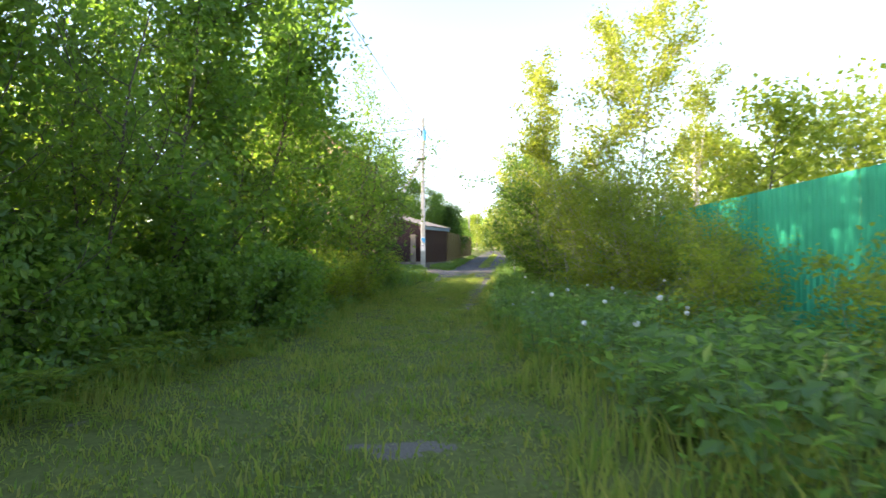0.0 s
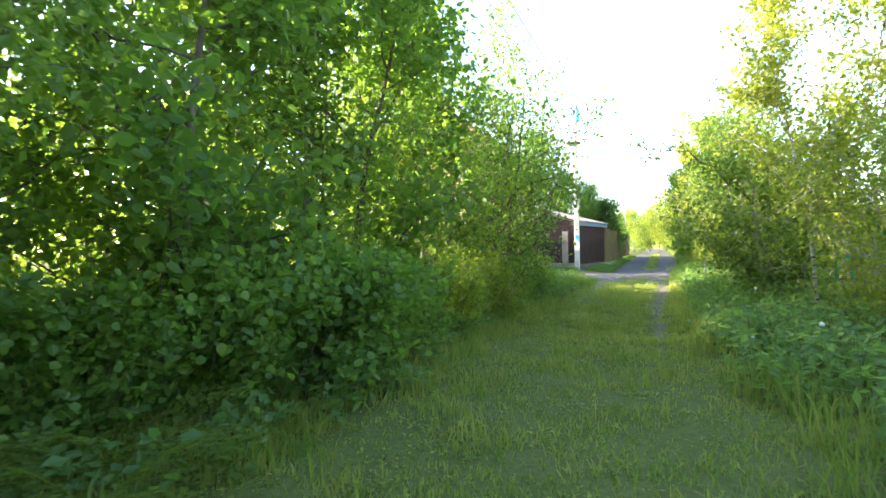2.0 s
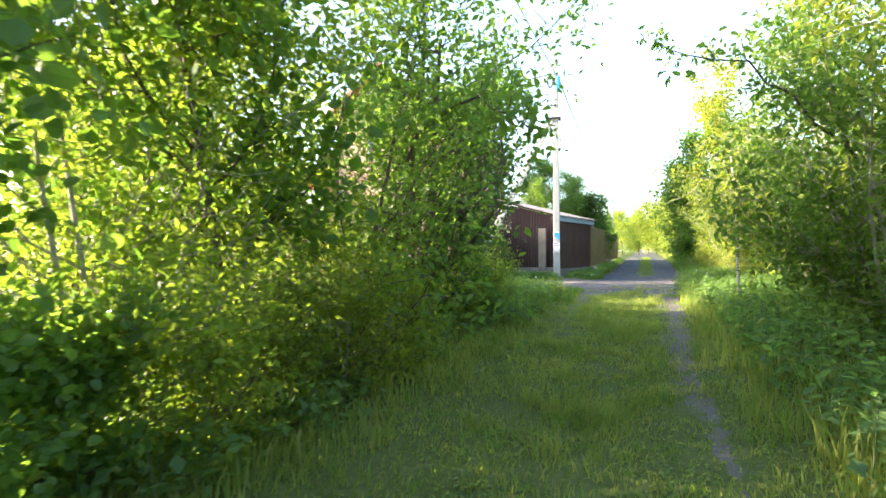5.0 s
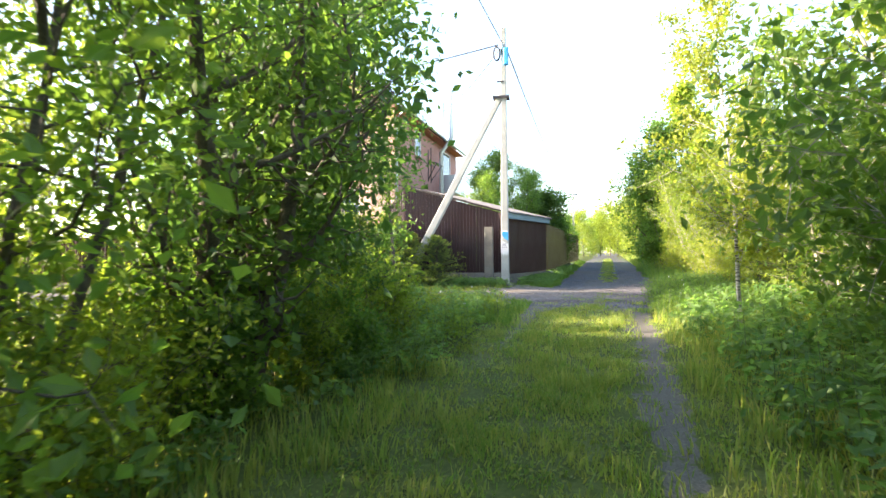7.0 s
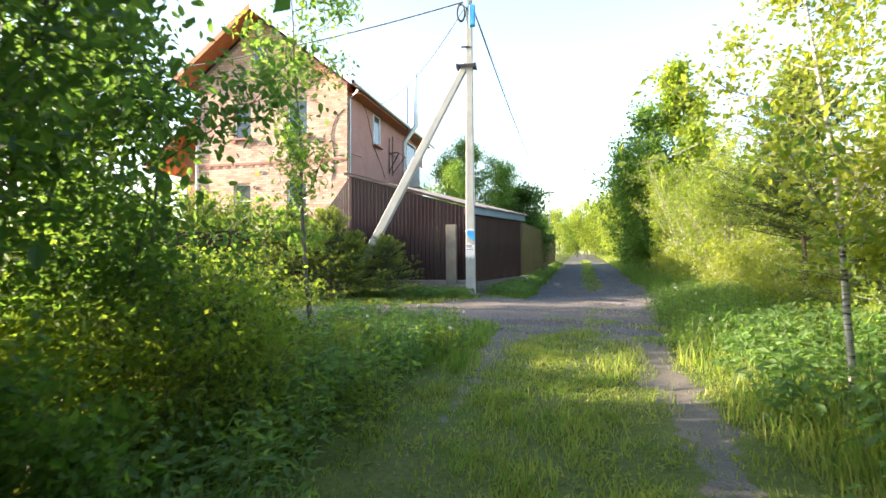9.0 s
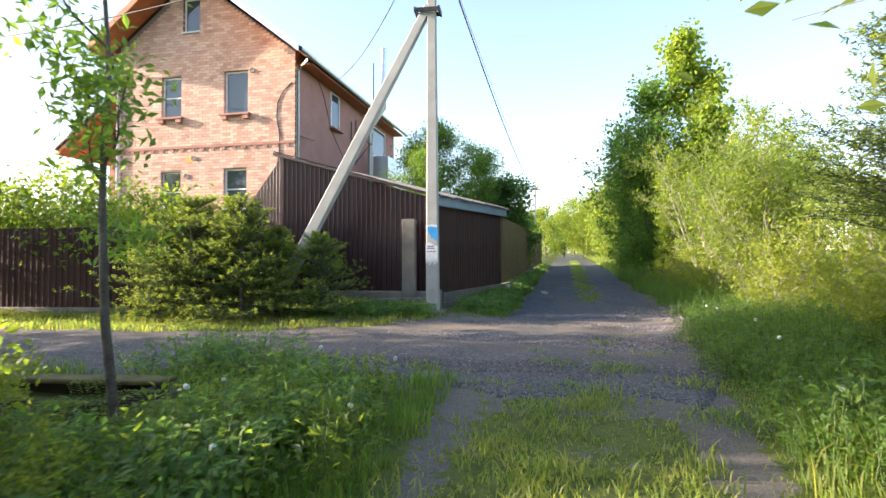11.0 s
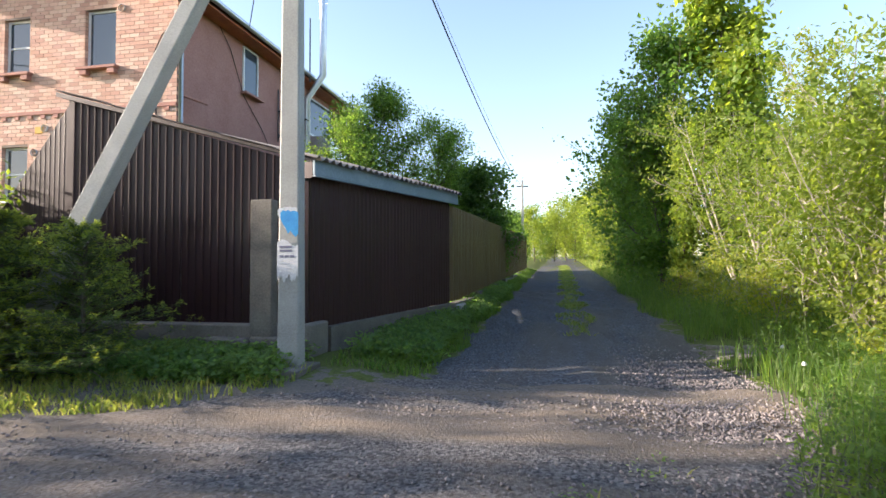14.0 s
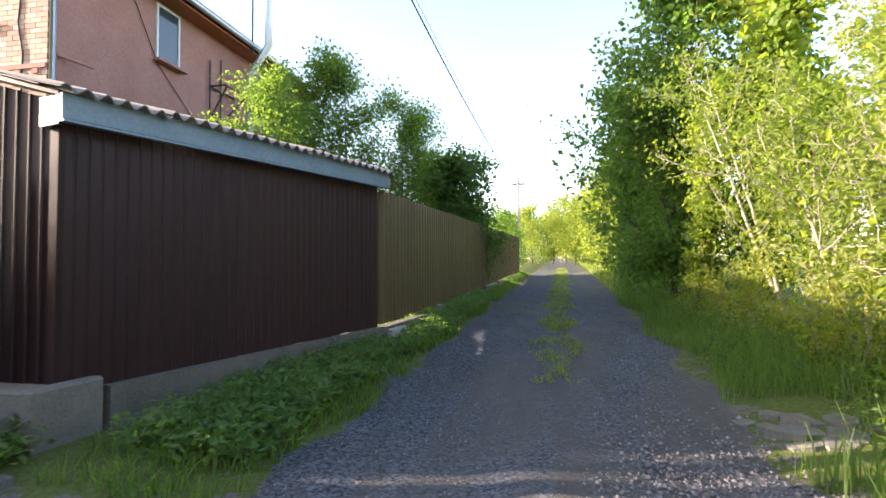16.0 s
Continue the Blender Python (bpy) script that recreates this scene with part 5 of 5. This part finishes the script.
# ---- spruces ----
def spruce_meshes(r, h, radius, leaves_per=1.0, first=0.02):
    wood = [(curve_points((0, 0, -0.1), (0, 0, 1), h, 8, r, 0.02), np.linspace(0.05, 0.006, 9))]
    P, H, T, TH = [], [], [], []
    levels = int(h / 0.125)
    for i in range(levels):
        f = first + (1 - first) * i / levels
        z = f * h
        ln = radius * (1 - f) ** 0.75 * r.uniform(0.7, 1.2) + 0.06
        for k in range(7):
            a = r.uniform(0, 6.28)
            d = np.array([math.cos(a), math.sin(a), 0.25 + 0.5 * f])
            b = curve_points((0, 0, z), d, ln * r.uniform(0.55, 1.25), 5, r, 0.08, -0.03)
            wood.append((b, np.linspace(0.012, 0.003, 6)))
            s = np.array([-math.sin(a), math.cos(a), 0])
            for j in range(1, 6):
                for sgn in (-1, 1):
                    t = b[j] + 0
                    wd = d * 0.8 + s * sgn * 0.9 + np.array([0, 0, 0.1])
                    wd /= np.linalg.norm(wd)
                    tl = 0.1 + 0.22 * ln * (1 - j / 7)
                    m_ = max(4, int(tl * 130 * leaves_per))
                    q = np.linspace(0, 1, m_)[:, None]
                    pts = t + wd * tl * q + r.normal(size=(m_, 3)) * 0.012
                    P.append(pts)
                    if j > 2:
                        T.append(np.repeat(pts[-3:], 3, 0) + r.normal(size=(9, 3)) * 0.014)
                        TH.append(np.tile(wd[None], (9, 1)) + r.normal(size=(9, 3)) * 0.35)
                    side_ = np.cross(wd, [0, 0, 1])
                    H.append(wd[None] * 0.8 + side_[None] * np.where(np.arange(m_) % 2, 1, -1)[:, None] * 0.9)
    P, H = np.concatenate(P), np.concatenate(H)
    tips = leaf_mesh("spruce_tips", np.concatenate(T), 0.06, 0.34, TIP, r, False, 0.5, np.concatenate(TH), 0.0)
    return [tube_mesh("spruce_wood", wood[:1], BARK, 6)], tube_mesh("spruce_twigs", wood[1:], BARK, 3), leaf_mesh("spruce_needles", P, 0.058, 0.26, NEEDLE, r, False, 0.6, H, 0.05), tips


TALL_SPRUCE = [spruce_meshes(np.random.default_rng(15), 4.0, 1.95, 0.8, 0.32)]
SPRUCE = [spruce_meshes(np.random.default_rng(5 + i), 2.3, 1.35, 0.62) for i in range(2)]
row(SPRUCE, "spruce", [(-7.75, 19.45, 0.86), (-6.95, 19.5, 1.02), (-6.1, 19.6, 1.0), (-5.6, 19.95, 0.74), (-4.75, 20.15, 0.7), (3.9, 14.6, 0.9)], "bushy young spruce with fresh green tips", "spruce", "spruces by the crossing")

row(TALL_SPRUCE, "spruce", [(3.45, 16.1, 1.0)], "taller spruce with bare foot and hanging branches", "spruce", "spruces by the crossing")


# ---- ferns, herbs and grass ----
def frond_mesh(r):
    n = 16
    t = np.linspace(0, 1, n)
    spine = np.stack([np.zeros(n), 0.62 * t, 0.42 * t - 0.36 * t ** 2.2], 1)
    P, H, S = [], [], []
    for i in range(1, n):
        ln = 0.17 * math.sin(math.pi * (0.12 + 0.88 * (1 - t[i]))) ** 0.8 + 0.01
        for s in (-1, 1):
            m_ = 7
            q = np.linspace(0.05, 1, m_)[:, None]
            P.append(spine[i] + np.array([s, 0.35, -0.12])[None] * ln * q)
            H.append(np.tile([[s * 0.25, 1.0, 0]], (m_, 1)) * np.where(np.arange(m_) % 2, 1, -1)[:, None] + [[s * 0.5, 0, 0]])
            S.append(np.full(m_, ln))
    bm = bmesh.new()
    pieces = [leaf_mesh("leaflets", np.concatenate(P), 0.032, 0.5, LEAF_FERN, r, False, 0.92, np.concatenate(H), 0.0)]
    pieces.append(tube_mesh("rachis", [(spine, np.linspace(0.004, 0.001, n))] + [(np.array([spine[i], spine[i] + np.array([s, 0.35, -0.12]) * (0.17 * math.sin(math.pi * (0.12 + 0.88 * (1 - t[i]))) ** 0.8 + 0.01)]), [0.0016, 0.0006]) for i in range(1, n) for s in (-1, 1)], LEAF_FERN, 3))
    for me in pieces:
        bm.from_mesh(me)
        bpy.data.meshes.remove(me)
    me = bpy.data.meshes.new("frond")
    bm.to_mesh(me)
    bm.free()
    me.materials.append(LEAF_FERN)
    return me


FROND = [frond_mesh(np.random.default_rng(3 + i)) for i in range(2)]
fern_spots = [(-1.5, -5.3, 1.15), (-1.35, -4.5, 1.25), (-1.75, -4.1, 1.2), (-1.55, -6.9, 1.3), (-1.45, -6.2, 1.1), (-2.3, -5.0, 1.2), (-1.9, -7.0, 1.0), (-1.6, -8.1, 1.0), (-1.35, -3.2, 0.8), (-2.1, -3.0, 1.0), (-2.3, 9.4, 0.8), (-3.0, 9.0, 0.9), (-3.7, 10.6, 0.9), (-2.9, 10.2, 0.8), (2.5, 9.8, 0.8), (2.3, 12.3, 0.8), (-1.75, 1.2, 0.7), (-1.9, 2.3, 0.8)]
fern_spots += [(-2.0 - (i * 0.83) % 3.3, 9.2 + (i * 1.37) % 4.6, 0.75 + 0.12 * (i % 4)) for i in range(20)]
for i, (fx, fy, s) in enumerate(fern_spots):
    e = thing("fern", pose(fx, fy, gz(fx, fy), 0, 0, i * 50) @ Matrix.Scale(s, 4), "green fern with arching fronds in the undergrowth", "fern", "ferns")
    for j in range(8):
        part("frond", FROND[j % 2], parent=e, at=pose(0, 0, 0.02, -8 + (j % 3) * 14, 0, j * 45 + (i * 13) % 20))


def herbs(name, spots, r, leaf=LEAF_HERB, size=0.1, width=0.75, high=0.55, per=26, fine=True):
    """Leafy herbs: short stems with leaves round them."""
    P, st = [], []
    for hx, hy in spots:
        z = gz(hx, hy)
        h = high * r.uniform(0.55, 1.2)
        top = np.array([hx, hy, z]) + np.array([r.normal() * 0.08, r.normal() * 0.08, h])
        st.append((np.array([[hx, hy, z - 0.02], top]), [0.006, 0.003]))
        f = r.uniform(0.15, 1.05, per)[:, None]
        a = r.uniform(0, 6.28, per)
        rad = r.uniform(0.02, 0.17, per)
        P.append(np.array([hx, hy, z]) * (1 - f) + top * f + np.stack([np.cos(a) * rad, np.sin(a) * rad, np.zeros(per)], 1))
    return leaf_mesh(name, np.concatenate(P), size, width, leaf, r, fine, 0.72, droop=0.25), tube_mesh(name + "_stems", st, STEM, 3)


def herb_field(name, n, region, label, **k):
    xs, ys = region(n)
    a, b = herbs(name, list(zip(xs, ys)), rng, **k)
    e = thing(name, pose(0, 0, 0), label, "undergrowth", kind="stuff")
    part("leaves", a, parent=e)
    part("stems", b, parent=e)


def right_bank(n):
    x, y = rng.uniform(1.5, 5.2, n) ** 1.0, rng.uniform(-9.5, 14.5, n)
    k = x > np.interp(y, [-10, -6, -3, 0, 5, 14], [2.7, 2.5, 2.0, 1.65, 1.35, 1.5]) + 0.15 * np.sin(y * 2.1)
    return x[k], y[k]


def left_bank(n):
    x, y = rng.uniform(-3.4, -0.9, n), rng.uniform(-9.5, 9, n)
    k = x < np.interp(y, [-10, -6, -4, -1.5, 0, 4, 9], [-1.2, -1.15, -1.2, -1.1, -1.4, -1.75, -1.9]) + 0.1 * np.sin(y * 2.7)
    return x[k], y[k]


def left_low(n):
    x, y = rng.uniform(-6.5, -1.3, n), rng.uniform(8.5, 15.0, n)
    k = (x < -1.55 + 0.2 * np.sin(y * 2)) & ~((x < -2.9) & (y > 12.6))
    return x[k], y[k]


def left_nettles(n):
    x, y = rng.uniform(-4.8, -1.2, n), rng.uniform(7.6, 15.9, n)
    edge = np.interp(y, [7.6, 9, 11, 14, 15.9], [-1.5, -1.5, -1.65, -1.75, -2.9]) + 0.15 * np.sin(y * 2.3)
    k = (x < edge) & (x > edge - np.interp(y, [7.6, 12, 14, 15.9], [0.8, 1.0, 2.2, 2.2])) & ~((x < -2.7) & (y > 12.8) & (y < 15.1))
    return x[k], y[k]


def fence_verge(n):
    x, y = rng.uniform(-2.3, -1.5, n), rng.uniform(21.5, 34, n)
    x2, y2 = rng.uniform(-5.4, -2.7, n // 2), rng.uniform(20.1, 21.2, n // 2)
    return np.concatenate([x, x2]), np.concatenate([y, y2])


herb_field("undergrowth", 1900, right_bank, "lush green nettles and herbs on the bank", size=0.105, width=0.55, high=0.5, per=26, fine=False)
herb_field("undergrowth", 900, left_bank, "shaded herbs under the hedgerow", size=0.09, high=0.3, per=22, fine=False)
# bright leaf colour here stands in for sun on the herbs
herb_field("undergrowth", 1300, left_low, "low tangled herbs before the crossing", leaf=LEAF_YELLOW_SUNLIT, size=0.065, width=0.5, high=0.42, per=24, fine=False)
herb_field("undergrowth", 1500, left_nettles, "dark green nettles at the path edge before the crossing", leaf=LEAF_HERB, size=0.08, width=0.5, high=0.4, per=26, fine=False)
herb_field("undergrowth", 2200, fence_verge, "creeping leafy weeds along the fence foot", size=0.068, width=0.7, high=0.2, per=18, fine=False)


def lane_bank(n):
    x, y = rng.uniform(1.2, 4.6, n), rng.uniform(13, 36, n)
    y = np.where(rng.random(n) < 0.4, 13 + (y - 13) * 0.29, y)
    k = (x > 2.2 + 0.2 * np.sin(y * 1.9) + 0.4 * (y > 21) * (y < 25)) | ((y < 19.6) & (x > 1.32 + 0.16 * np.sin(y * 3) + 0.25 * np.clip(y - 17.5, 0, 2)))
    return x[k], y[k]


# LEAF_ROWAN is darker than LEAF_HERB: the bank's shade is put into the colour
herb_field("undergrowth", 3000, lane_bank, "green nettles and herbs on the bank beside the lane", leaf=LEAF_ROWAN, size=0.055, width=0.5, high=0.42, per=26, fine=False)


def grass_mesh(name, x, y, tall, r, width=0.006, material=None):
    n = len(x)
    z = ground_z(x, y)
    h = tall * r.uniform(0.45, 1.3, n)
    a = r.uniform(0, 6.28, n)
    w = width * r.uniform(0.7, 1.5, n)
    sx, sy = np.cos(a) * w, np.sin(a) * w
    lean_by = np.where(tall < 0.12, 0.6, 0.28) if np.ndim(tall) else (0.6 if tall < 0.12 else 0.28)
    bx, by = r.normal(size=n) * h * lean_by, r.normal(size=n) * h * lean_by
    V = np.zeros((n, 5, 3))
    V[:, 0] = np.stack([x - sx, y - sy, z - 0.01], 1)
    V[:, 1] = np.stack([x + sx, y + sy, z - 0.01], 1)
    V[:, 2] = np.stack([x + bx * 0.35 + sx * 0.8, y + by * 0.35 + sy * 0.8, z + h * 0.6], 1)
    V[:, 3] = np.stack([x + bx * 0.35 - sx * 0.8, y + by * 0.35 - sy * 0.8, z + h * 0.6], 1)
    V[:, 4] = np.stack([x + bx, y + by, z + h * 0.95], 1)
    L = (np.array([0, 1, 2, 3, 3, 2, 4])[None] + np.arange(n)[:, None] * 5).ravel()
    return raw_mesh(name, V.reshape(-1, 3), L, np.tile([4, 3], n), material or GRASS)


def clump(x, y):
    return 0.5 + 0.5 * np.sin(x * 5.3 + 1.7 * np.sin(y * 3.1)) * np.sin(y * 4.7 + 1.3 * np.sin(x * 2.9))


def grass_field(name, n, x0, x1, y0, y1, tall, label, keep, width=0.006, vary=0.6, material=None):
    x, y = rng.uniform(x0, x1, n), rng.uniform(y0, y1, n)
    k = keep(x, y) & (rng.random(n) < 0.15 + 0.85 * clump(x, y))
    x, y = x[k], y[k]
    t = tall * (1 - vary / 2 + vary * clump(x * 0.6 + 3, y * 0.6))
    tagged(part(name, grass_mesh(name, x, y, t, rng, width, material)), label, "grass", kind="stuff")


def off(x, y):
    return ~cross_keep(x, y) & (rng.random(len(x)) > 1.2 * bareness(x, y) - 0.05) & ~lane_keep(x, y)


grass_field("grass", 115000, -1.5, 2.3, -10, 16.2, 0.05, "short trodden grass on the path", off, 0.005, 1.1)
grass_field("grass", 60000, -1.4, 2.0, -9, 15.5, 0.15, "taller yellow-green tufts standing in the path grass", lambda x, y: off(x, y) & (clump(x * 0.7 + 2, y * 0.6) > 0.62) & (clump(x * 2.3, y * 1.9) > 0.5) & (rng.random(len(x)) < np.interp(y, [-9, -3, 4], [0.25, 0.6, 1.0])), 0.0055, 1.2)
grass_field("grass", 36000, -0.9, 0.9, 3, 14.2, 0.075, "grass ridge between the wheel tracks", lambda x, y: off(x, y) & (np.abs(x) < 0.6 + 0.25 * np.sin(y * 2.9)) & (rng.random(len(x)) < clump(x * 1.7, y * 1.1)), 0.005, 1.1)
grass_field("grass", 24000, -2.4, -0.9, -9, 9, 0.17, "long grass at the foot of the hedgerow", lambda x, y: x < np.interp(y, [-10, -6, -1.5, 0, 4, 9], [-1.25, -1.15, -1.05, -1.3, -1.3, -1.35]) + 0.15 * np.sin(y * 3), 0.006)
grass_field("grass", 24000, 1.0, 3.4, -9, 15, 0.26, "tall grass at the edge of the bank", lambda x, y: x > np.interp(y, [-10, -4, 0, 5, 15], [2.3, 1.9, 1.45, 1.2, 1.35]) + 0.15 * np.sin(y * 2.7), 0.006)
grass_field("grass", 60000, 1.2, 4.6, 13.5, 36, 0.3, "tall green grass beside the lane", lambda x, y: (rng.random(len(x)) < np.where(y < 20.5, 0.6, 1.0)) & (x > 1.4 + 0.2 * np.sin(y * 1.3) + np.clip(y - 20, 0, 1) * 0.55) & (~cross_keep(x, y)) & (np.hypot((x - 2.25) / 0.75, (y - 22.9) / 0.9) > 1), 0.0048, 0.9, GRASS_SHADED)
grass_field("grass", 34000, -2.4, -1.1, 20.9, 50, 0.12, "green verge between fence and lane", lambda x, y: ~lane_keep(x, y), 0.007, 0.6, GRASS_SHADED)
grass_field("grass", 26000, -12, -2.4, 17.6, 20.6, 0.11, "sunlit grass strip along the crossing", lambda x, y: ~cross_keep(x, y), 0.007)
grass_field("grass", 16000, -7, -1.2, 12.2, 16.0, 0.15, "grass before the crossing", lambda x, y: ~cross_keep(x, y) & ~((x < -3.6) & (y > 13.5) & (y < 14.75)), 0.006, 0.9, GRASS_SHADED)
grass_field("grass", 24000, 0.05, 0.85, 24.3, 60, 0.09, "grass strip between the lane wheel tracks", lambda x, y: np.abs(x - 0.42) < 0.26 + 0.12 * np.sin(y * 2.2), 0.008)
TUFTS = [(0.35, 17.9, 0.16), (0.9, 17.2, 0.2), (-0.3, 16.5, 0.2), (0.45, 16.3, 0.28), (1.05, 15.7, 0.25), (-0.9, 15.4, 0.2), (0.0, 15.3, 0.35), (1.45, 16.9, 0.15), (-1.7, 16.1, 0.22), (0.75, 18.6, 0.12), (-0.1, 14.8, 0.4), (1.2, 14.7, 0.3), (-1.2, 15.9, 0.12), (1.55, 18.3, 0.14), (0.2, 17.1, 0.12), (-0.6, 17.2, 0.1)]


def in_tufts(x, y):
    d = np.min([np.hypot((x - a) / 1.4, y - b) / s for a, b, s in TUFTS], axis=0)
    return d < rng.uniform(0.3, 1.15, len(x))


grass_field("grass", 16000, -2.2, 1.9, 14.3, 18.8, 0.075, "sparse weed tufts on the gravel", in_tufts, 0.006, 0.9)
grass_field("grass", 14000, 1.9, 3.6, 34, 80, 0.25, "long grass beside the far lane", lambda x, y: x > 2.0, 0.012)
grass_field("grass", 22000, -9, -2.4, -10, 12, 0.25, "rough grass behind the hedgerow", lambda x, y: x > -20, 0.01)

def path_herbs(n):
    x, y = rng.uniform(-1.3, 2.2, n), rng.uniform(-10, 15, n)
    k = (rng.random(n) > 1.6 * bareness(x, y)) & (rng.random(n) < clump(x * 0.8 + 1, y * 0.7) ** 1.5)
    return x[k], y[k]


def tuft_herbs(n):
    x, y = rng.uniform(-2.2, 1.9, n), rng.uniform(14.3, 18.8, n)
    k = in_tufts(x, y)
    return x[k], y[k]


herb_field("weeds", 900, tuft_herbs, "small leafy weeds rooted in the gravel", leaf=LEAF_HERB, size=0.035, width=0.6, high=0.07, per=14, fine=False)
herb_field("clover", 2600, path_herbs, "low clover and plantain leaves in the trodden grass", leaf=GRASS, size=0.032, width=0.8, high=0.035, per=16, fine=False)

# ---- old culvert by the crossing ----
cz = gz(-4.6, 14.6)
culvert = thing("culvert", pose(-4.75, 14.2, cz, 0, 0, 6), "old dark timber culvert box beside the crossing", "culvert")
part("side_board", boxm(-0.9, 0.9, -0.42, -0.37, -0.2, 0.12, 0.008), WATER, culvert)
part("side_board", boxm(-0.9, 0.9, 0.37, 0.42, -0.2, 0.12, 0.008), WATER, culvert)
part("end_board", boxm(0.86, 0.91, -0.368, 0.368, -0.2, 0.12, 0.008), WATER, culvert)
part("cover_slab", boxm(-0.95, 0.95, 0.22, 0.5, 0.125, 0.17, 0.012), MOSS, culvert, "ochre mossy cover board")

# ---- dandelion clocks ----
def dandelion(x, y, h, i):
    e = thing("dandelion", pose(x, y, gz(x, y), 0, 0, i * 40), "white dandelion seed head on a thin stem in the grass", "dandelion", "dandelion clocks")
    bend = 0.04 * math.sin(i)
    part("stem", STEM_MESH, parent=e, at=Matrix.Diagonal((1, 1, h, 1)))
    part("seed_head", HEAD_MESH, parent=e, at=pose(0, 0, h + 0.015))


STEM_MESH = tube_mesh("dandelion_stem", [(np.array([[0, 0, -0.02], [0.006, 0, 0.5], [0, 0, 1]]), [0.003] * 3)], STEM, 4)
bm = bmesh.new()
bmesh.ops.create_icosphere(bm, subdivisions=2, radius=0.022)
for v in bm.verts:
    v.co *= rng.uniform(0.8, 1.15)
HEAD_MESH = bpy.data.meshes.new("dandelion_head")
bm.to_mesh(HEAD_MESH)
bm.free()
HEAD_MESH.materials.append(FLUFF)
clocks = [(2.6, -6.2), (2.9, -5.6), (2.4, -5.2), (3.3, -4.9), (2.2, -4.4), (2.75, -4.1), (3.7, -3.6), (2.5, -3.0), (3.1, -2.6), (3.9, -2.2), (4.3, -1.8), (4.1, -1.2), (3.6, -0.9), (2.2, -0.6), (4.5, -0.6), (3.2, 0.4), (1.9, 1.1), (2.2, 3.0), (1.7, 14.2), (1.8, 15.2), (2.0, 16.3), (1.9, 18.4), (2.3, 20.8), (-2.0, 12.6), (-2.6, 13.2), (-1.6, 13.6), (-3.1, 14.4), (-2.4, 14.9), (-1.7, 15.0), (2.5, 21.9), (2.1, 17.4)]
for i, (dx, dy) in enumerate(clocks):
    dandelion(dx, dy, 0.32 + 0.12 * math.sin(i * 1.9) + (0.25 if dx > 2.1 and dy < 4 else 0), i)

# ---- bricks of the front, laid last ----
BL, BH, JOINT = 0.25, 0.088, 0.011


def front_bricks():
    spots = []
    rows = int((APEX_Z - 3.0) / (BH + JOINT))
    for r_ in range(rows):
        z = 3.0 + r_ * (BH + JOINT)
        x = HX0 + (r_ % 2) * (BL + JOINT) / 2
        while x < HX1 - 0.02:
            ln = min(BL, HX1 - x)
            top = APEX_Z - SLOPE * abs(x + ln / 2 - APEX_X) - 0.2
            if z + BH < top and ln > 0.05:
                segs = [(x, x + ln)]
                for wx0, wx1, wz0, wz1, _ in FRONT:
                    if z + BH > wz0 and z < wz1:
                        out = []
                        for a_, b_ in segs:
                            if b_ <= wx0 or a_ >= wx1:
                                out.append((a_, b_))
                            else:
                                if a_ < wx0 - 0.02:
                                    out.append((a_, wx0))
                                if b_ > wx1 + 0.02:
                                    out.append((wx1, b_))
                        segs = out
                spots += [(a_, b_, z, r_) for a_, b_ in segs]
            x += BL + JOINT
    return spots


def brick_box(x0, x1, z, proud):
    return [(x0, -proud, z), (x1, -proud, z), (x1, -proud, z + BH), (x0, -proud, z + BH), (x0, 0.1, z), (x1, 0.1, z), (x1, 0.1, z + BH), (x0, 0.1, z + BH)]


BF = [0, 1, 2, 3, 1, 5, 6, 2, 4, 0, 3, 7, 3, 2, 6, 7, 4, 5, 1, 0]
spots = front_bricks()
whole = [s for s in spots if abs(s[1] - s[0] - BL) < 1e-6]
near = sorted(whole, key=lambda s: (s[0] + 9) ** 2 + (s[2] - 5.6) ** 2)[:300]
near_keys = {(round(s[0], 3), round(s[2], 3)) for s in near}
one = raw_mesh("brick", brick_box(0, BL, 0, 0.0), BF, [4] * 5, BRICK)
front = wall
for s in near:
    part("brick", one, parent=front, at=front.matrix_basis.inverted() @ pose(s[0], HY0 - rng.uniform(-0.001, 0.0015), s[2]))
V, F = [], []
for s in spots:
    if (round(s[0], 3), round(s[2], 3)) in near_keys:
        continue
    F += [v + len(V) for v in BF]
    V += brick_box(s[0], s[1], s[2], rng.uniform(-0.001, 0.0015))
part("bricks", raw_mesh("bricks", V, F, [4] * (len(F) // 4), BRICK), parent=front, at=front.matrix_basis.inverted() @ pose(0, HY0, 0))["kind"] = "stuff"
V, F = [], []
x = HX0 + 0.1
while x < HX1 - 0.2:
    F += [v + len(V) for v in BF]
    V += [(p[0], p[1] - 0.03, p[2]) for p in brick_box(x, x + 0.13, 5.6, 0.0)]
    x += 0.39
F += [v + len(V) for v in BF]
V += [(p[0], p[1] - 0.035, p[2] + 0.099) for p in brick_box(HX0, HX1, 5.6, 0.0)]
part("dentil_course", raw_mesh("dentil_course", V, F, [4] * (len(F) // 4), RED_WALL), parent=front, at=front.matrix_basis.inverted() @ pose(0, HY0, 0), label="projecting toothed brick course")
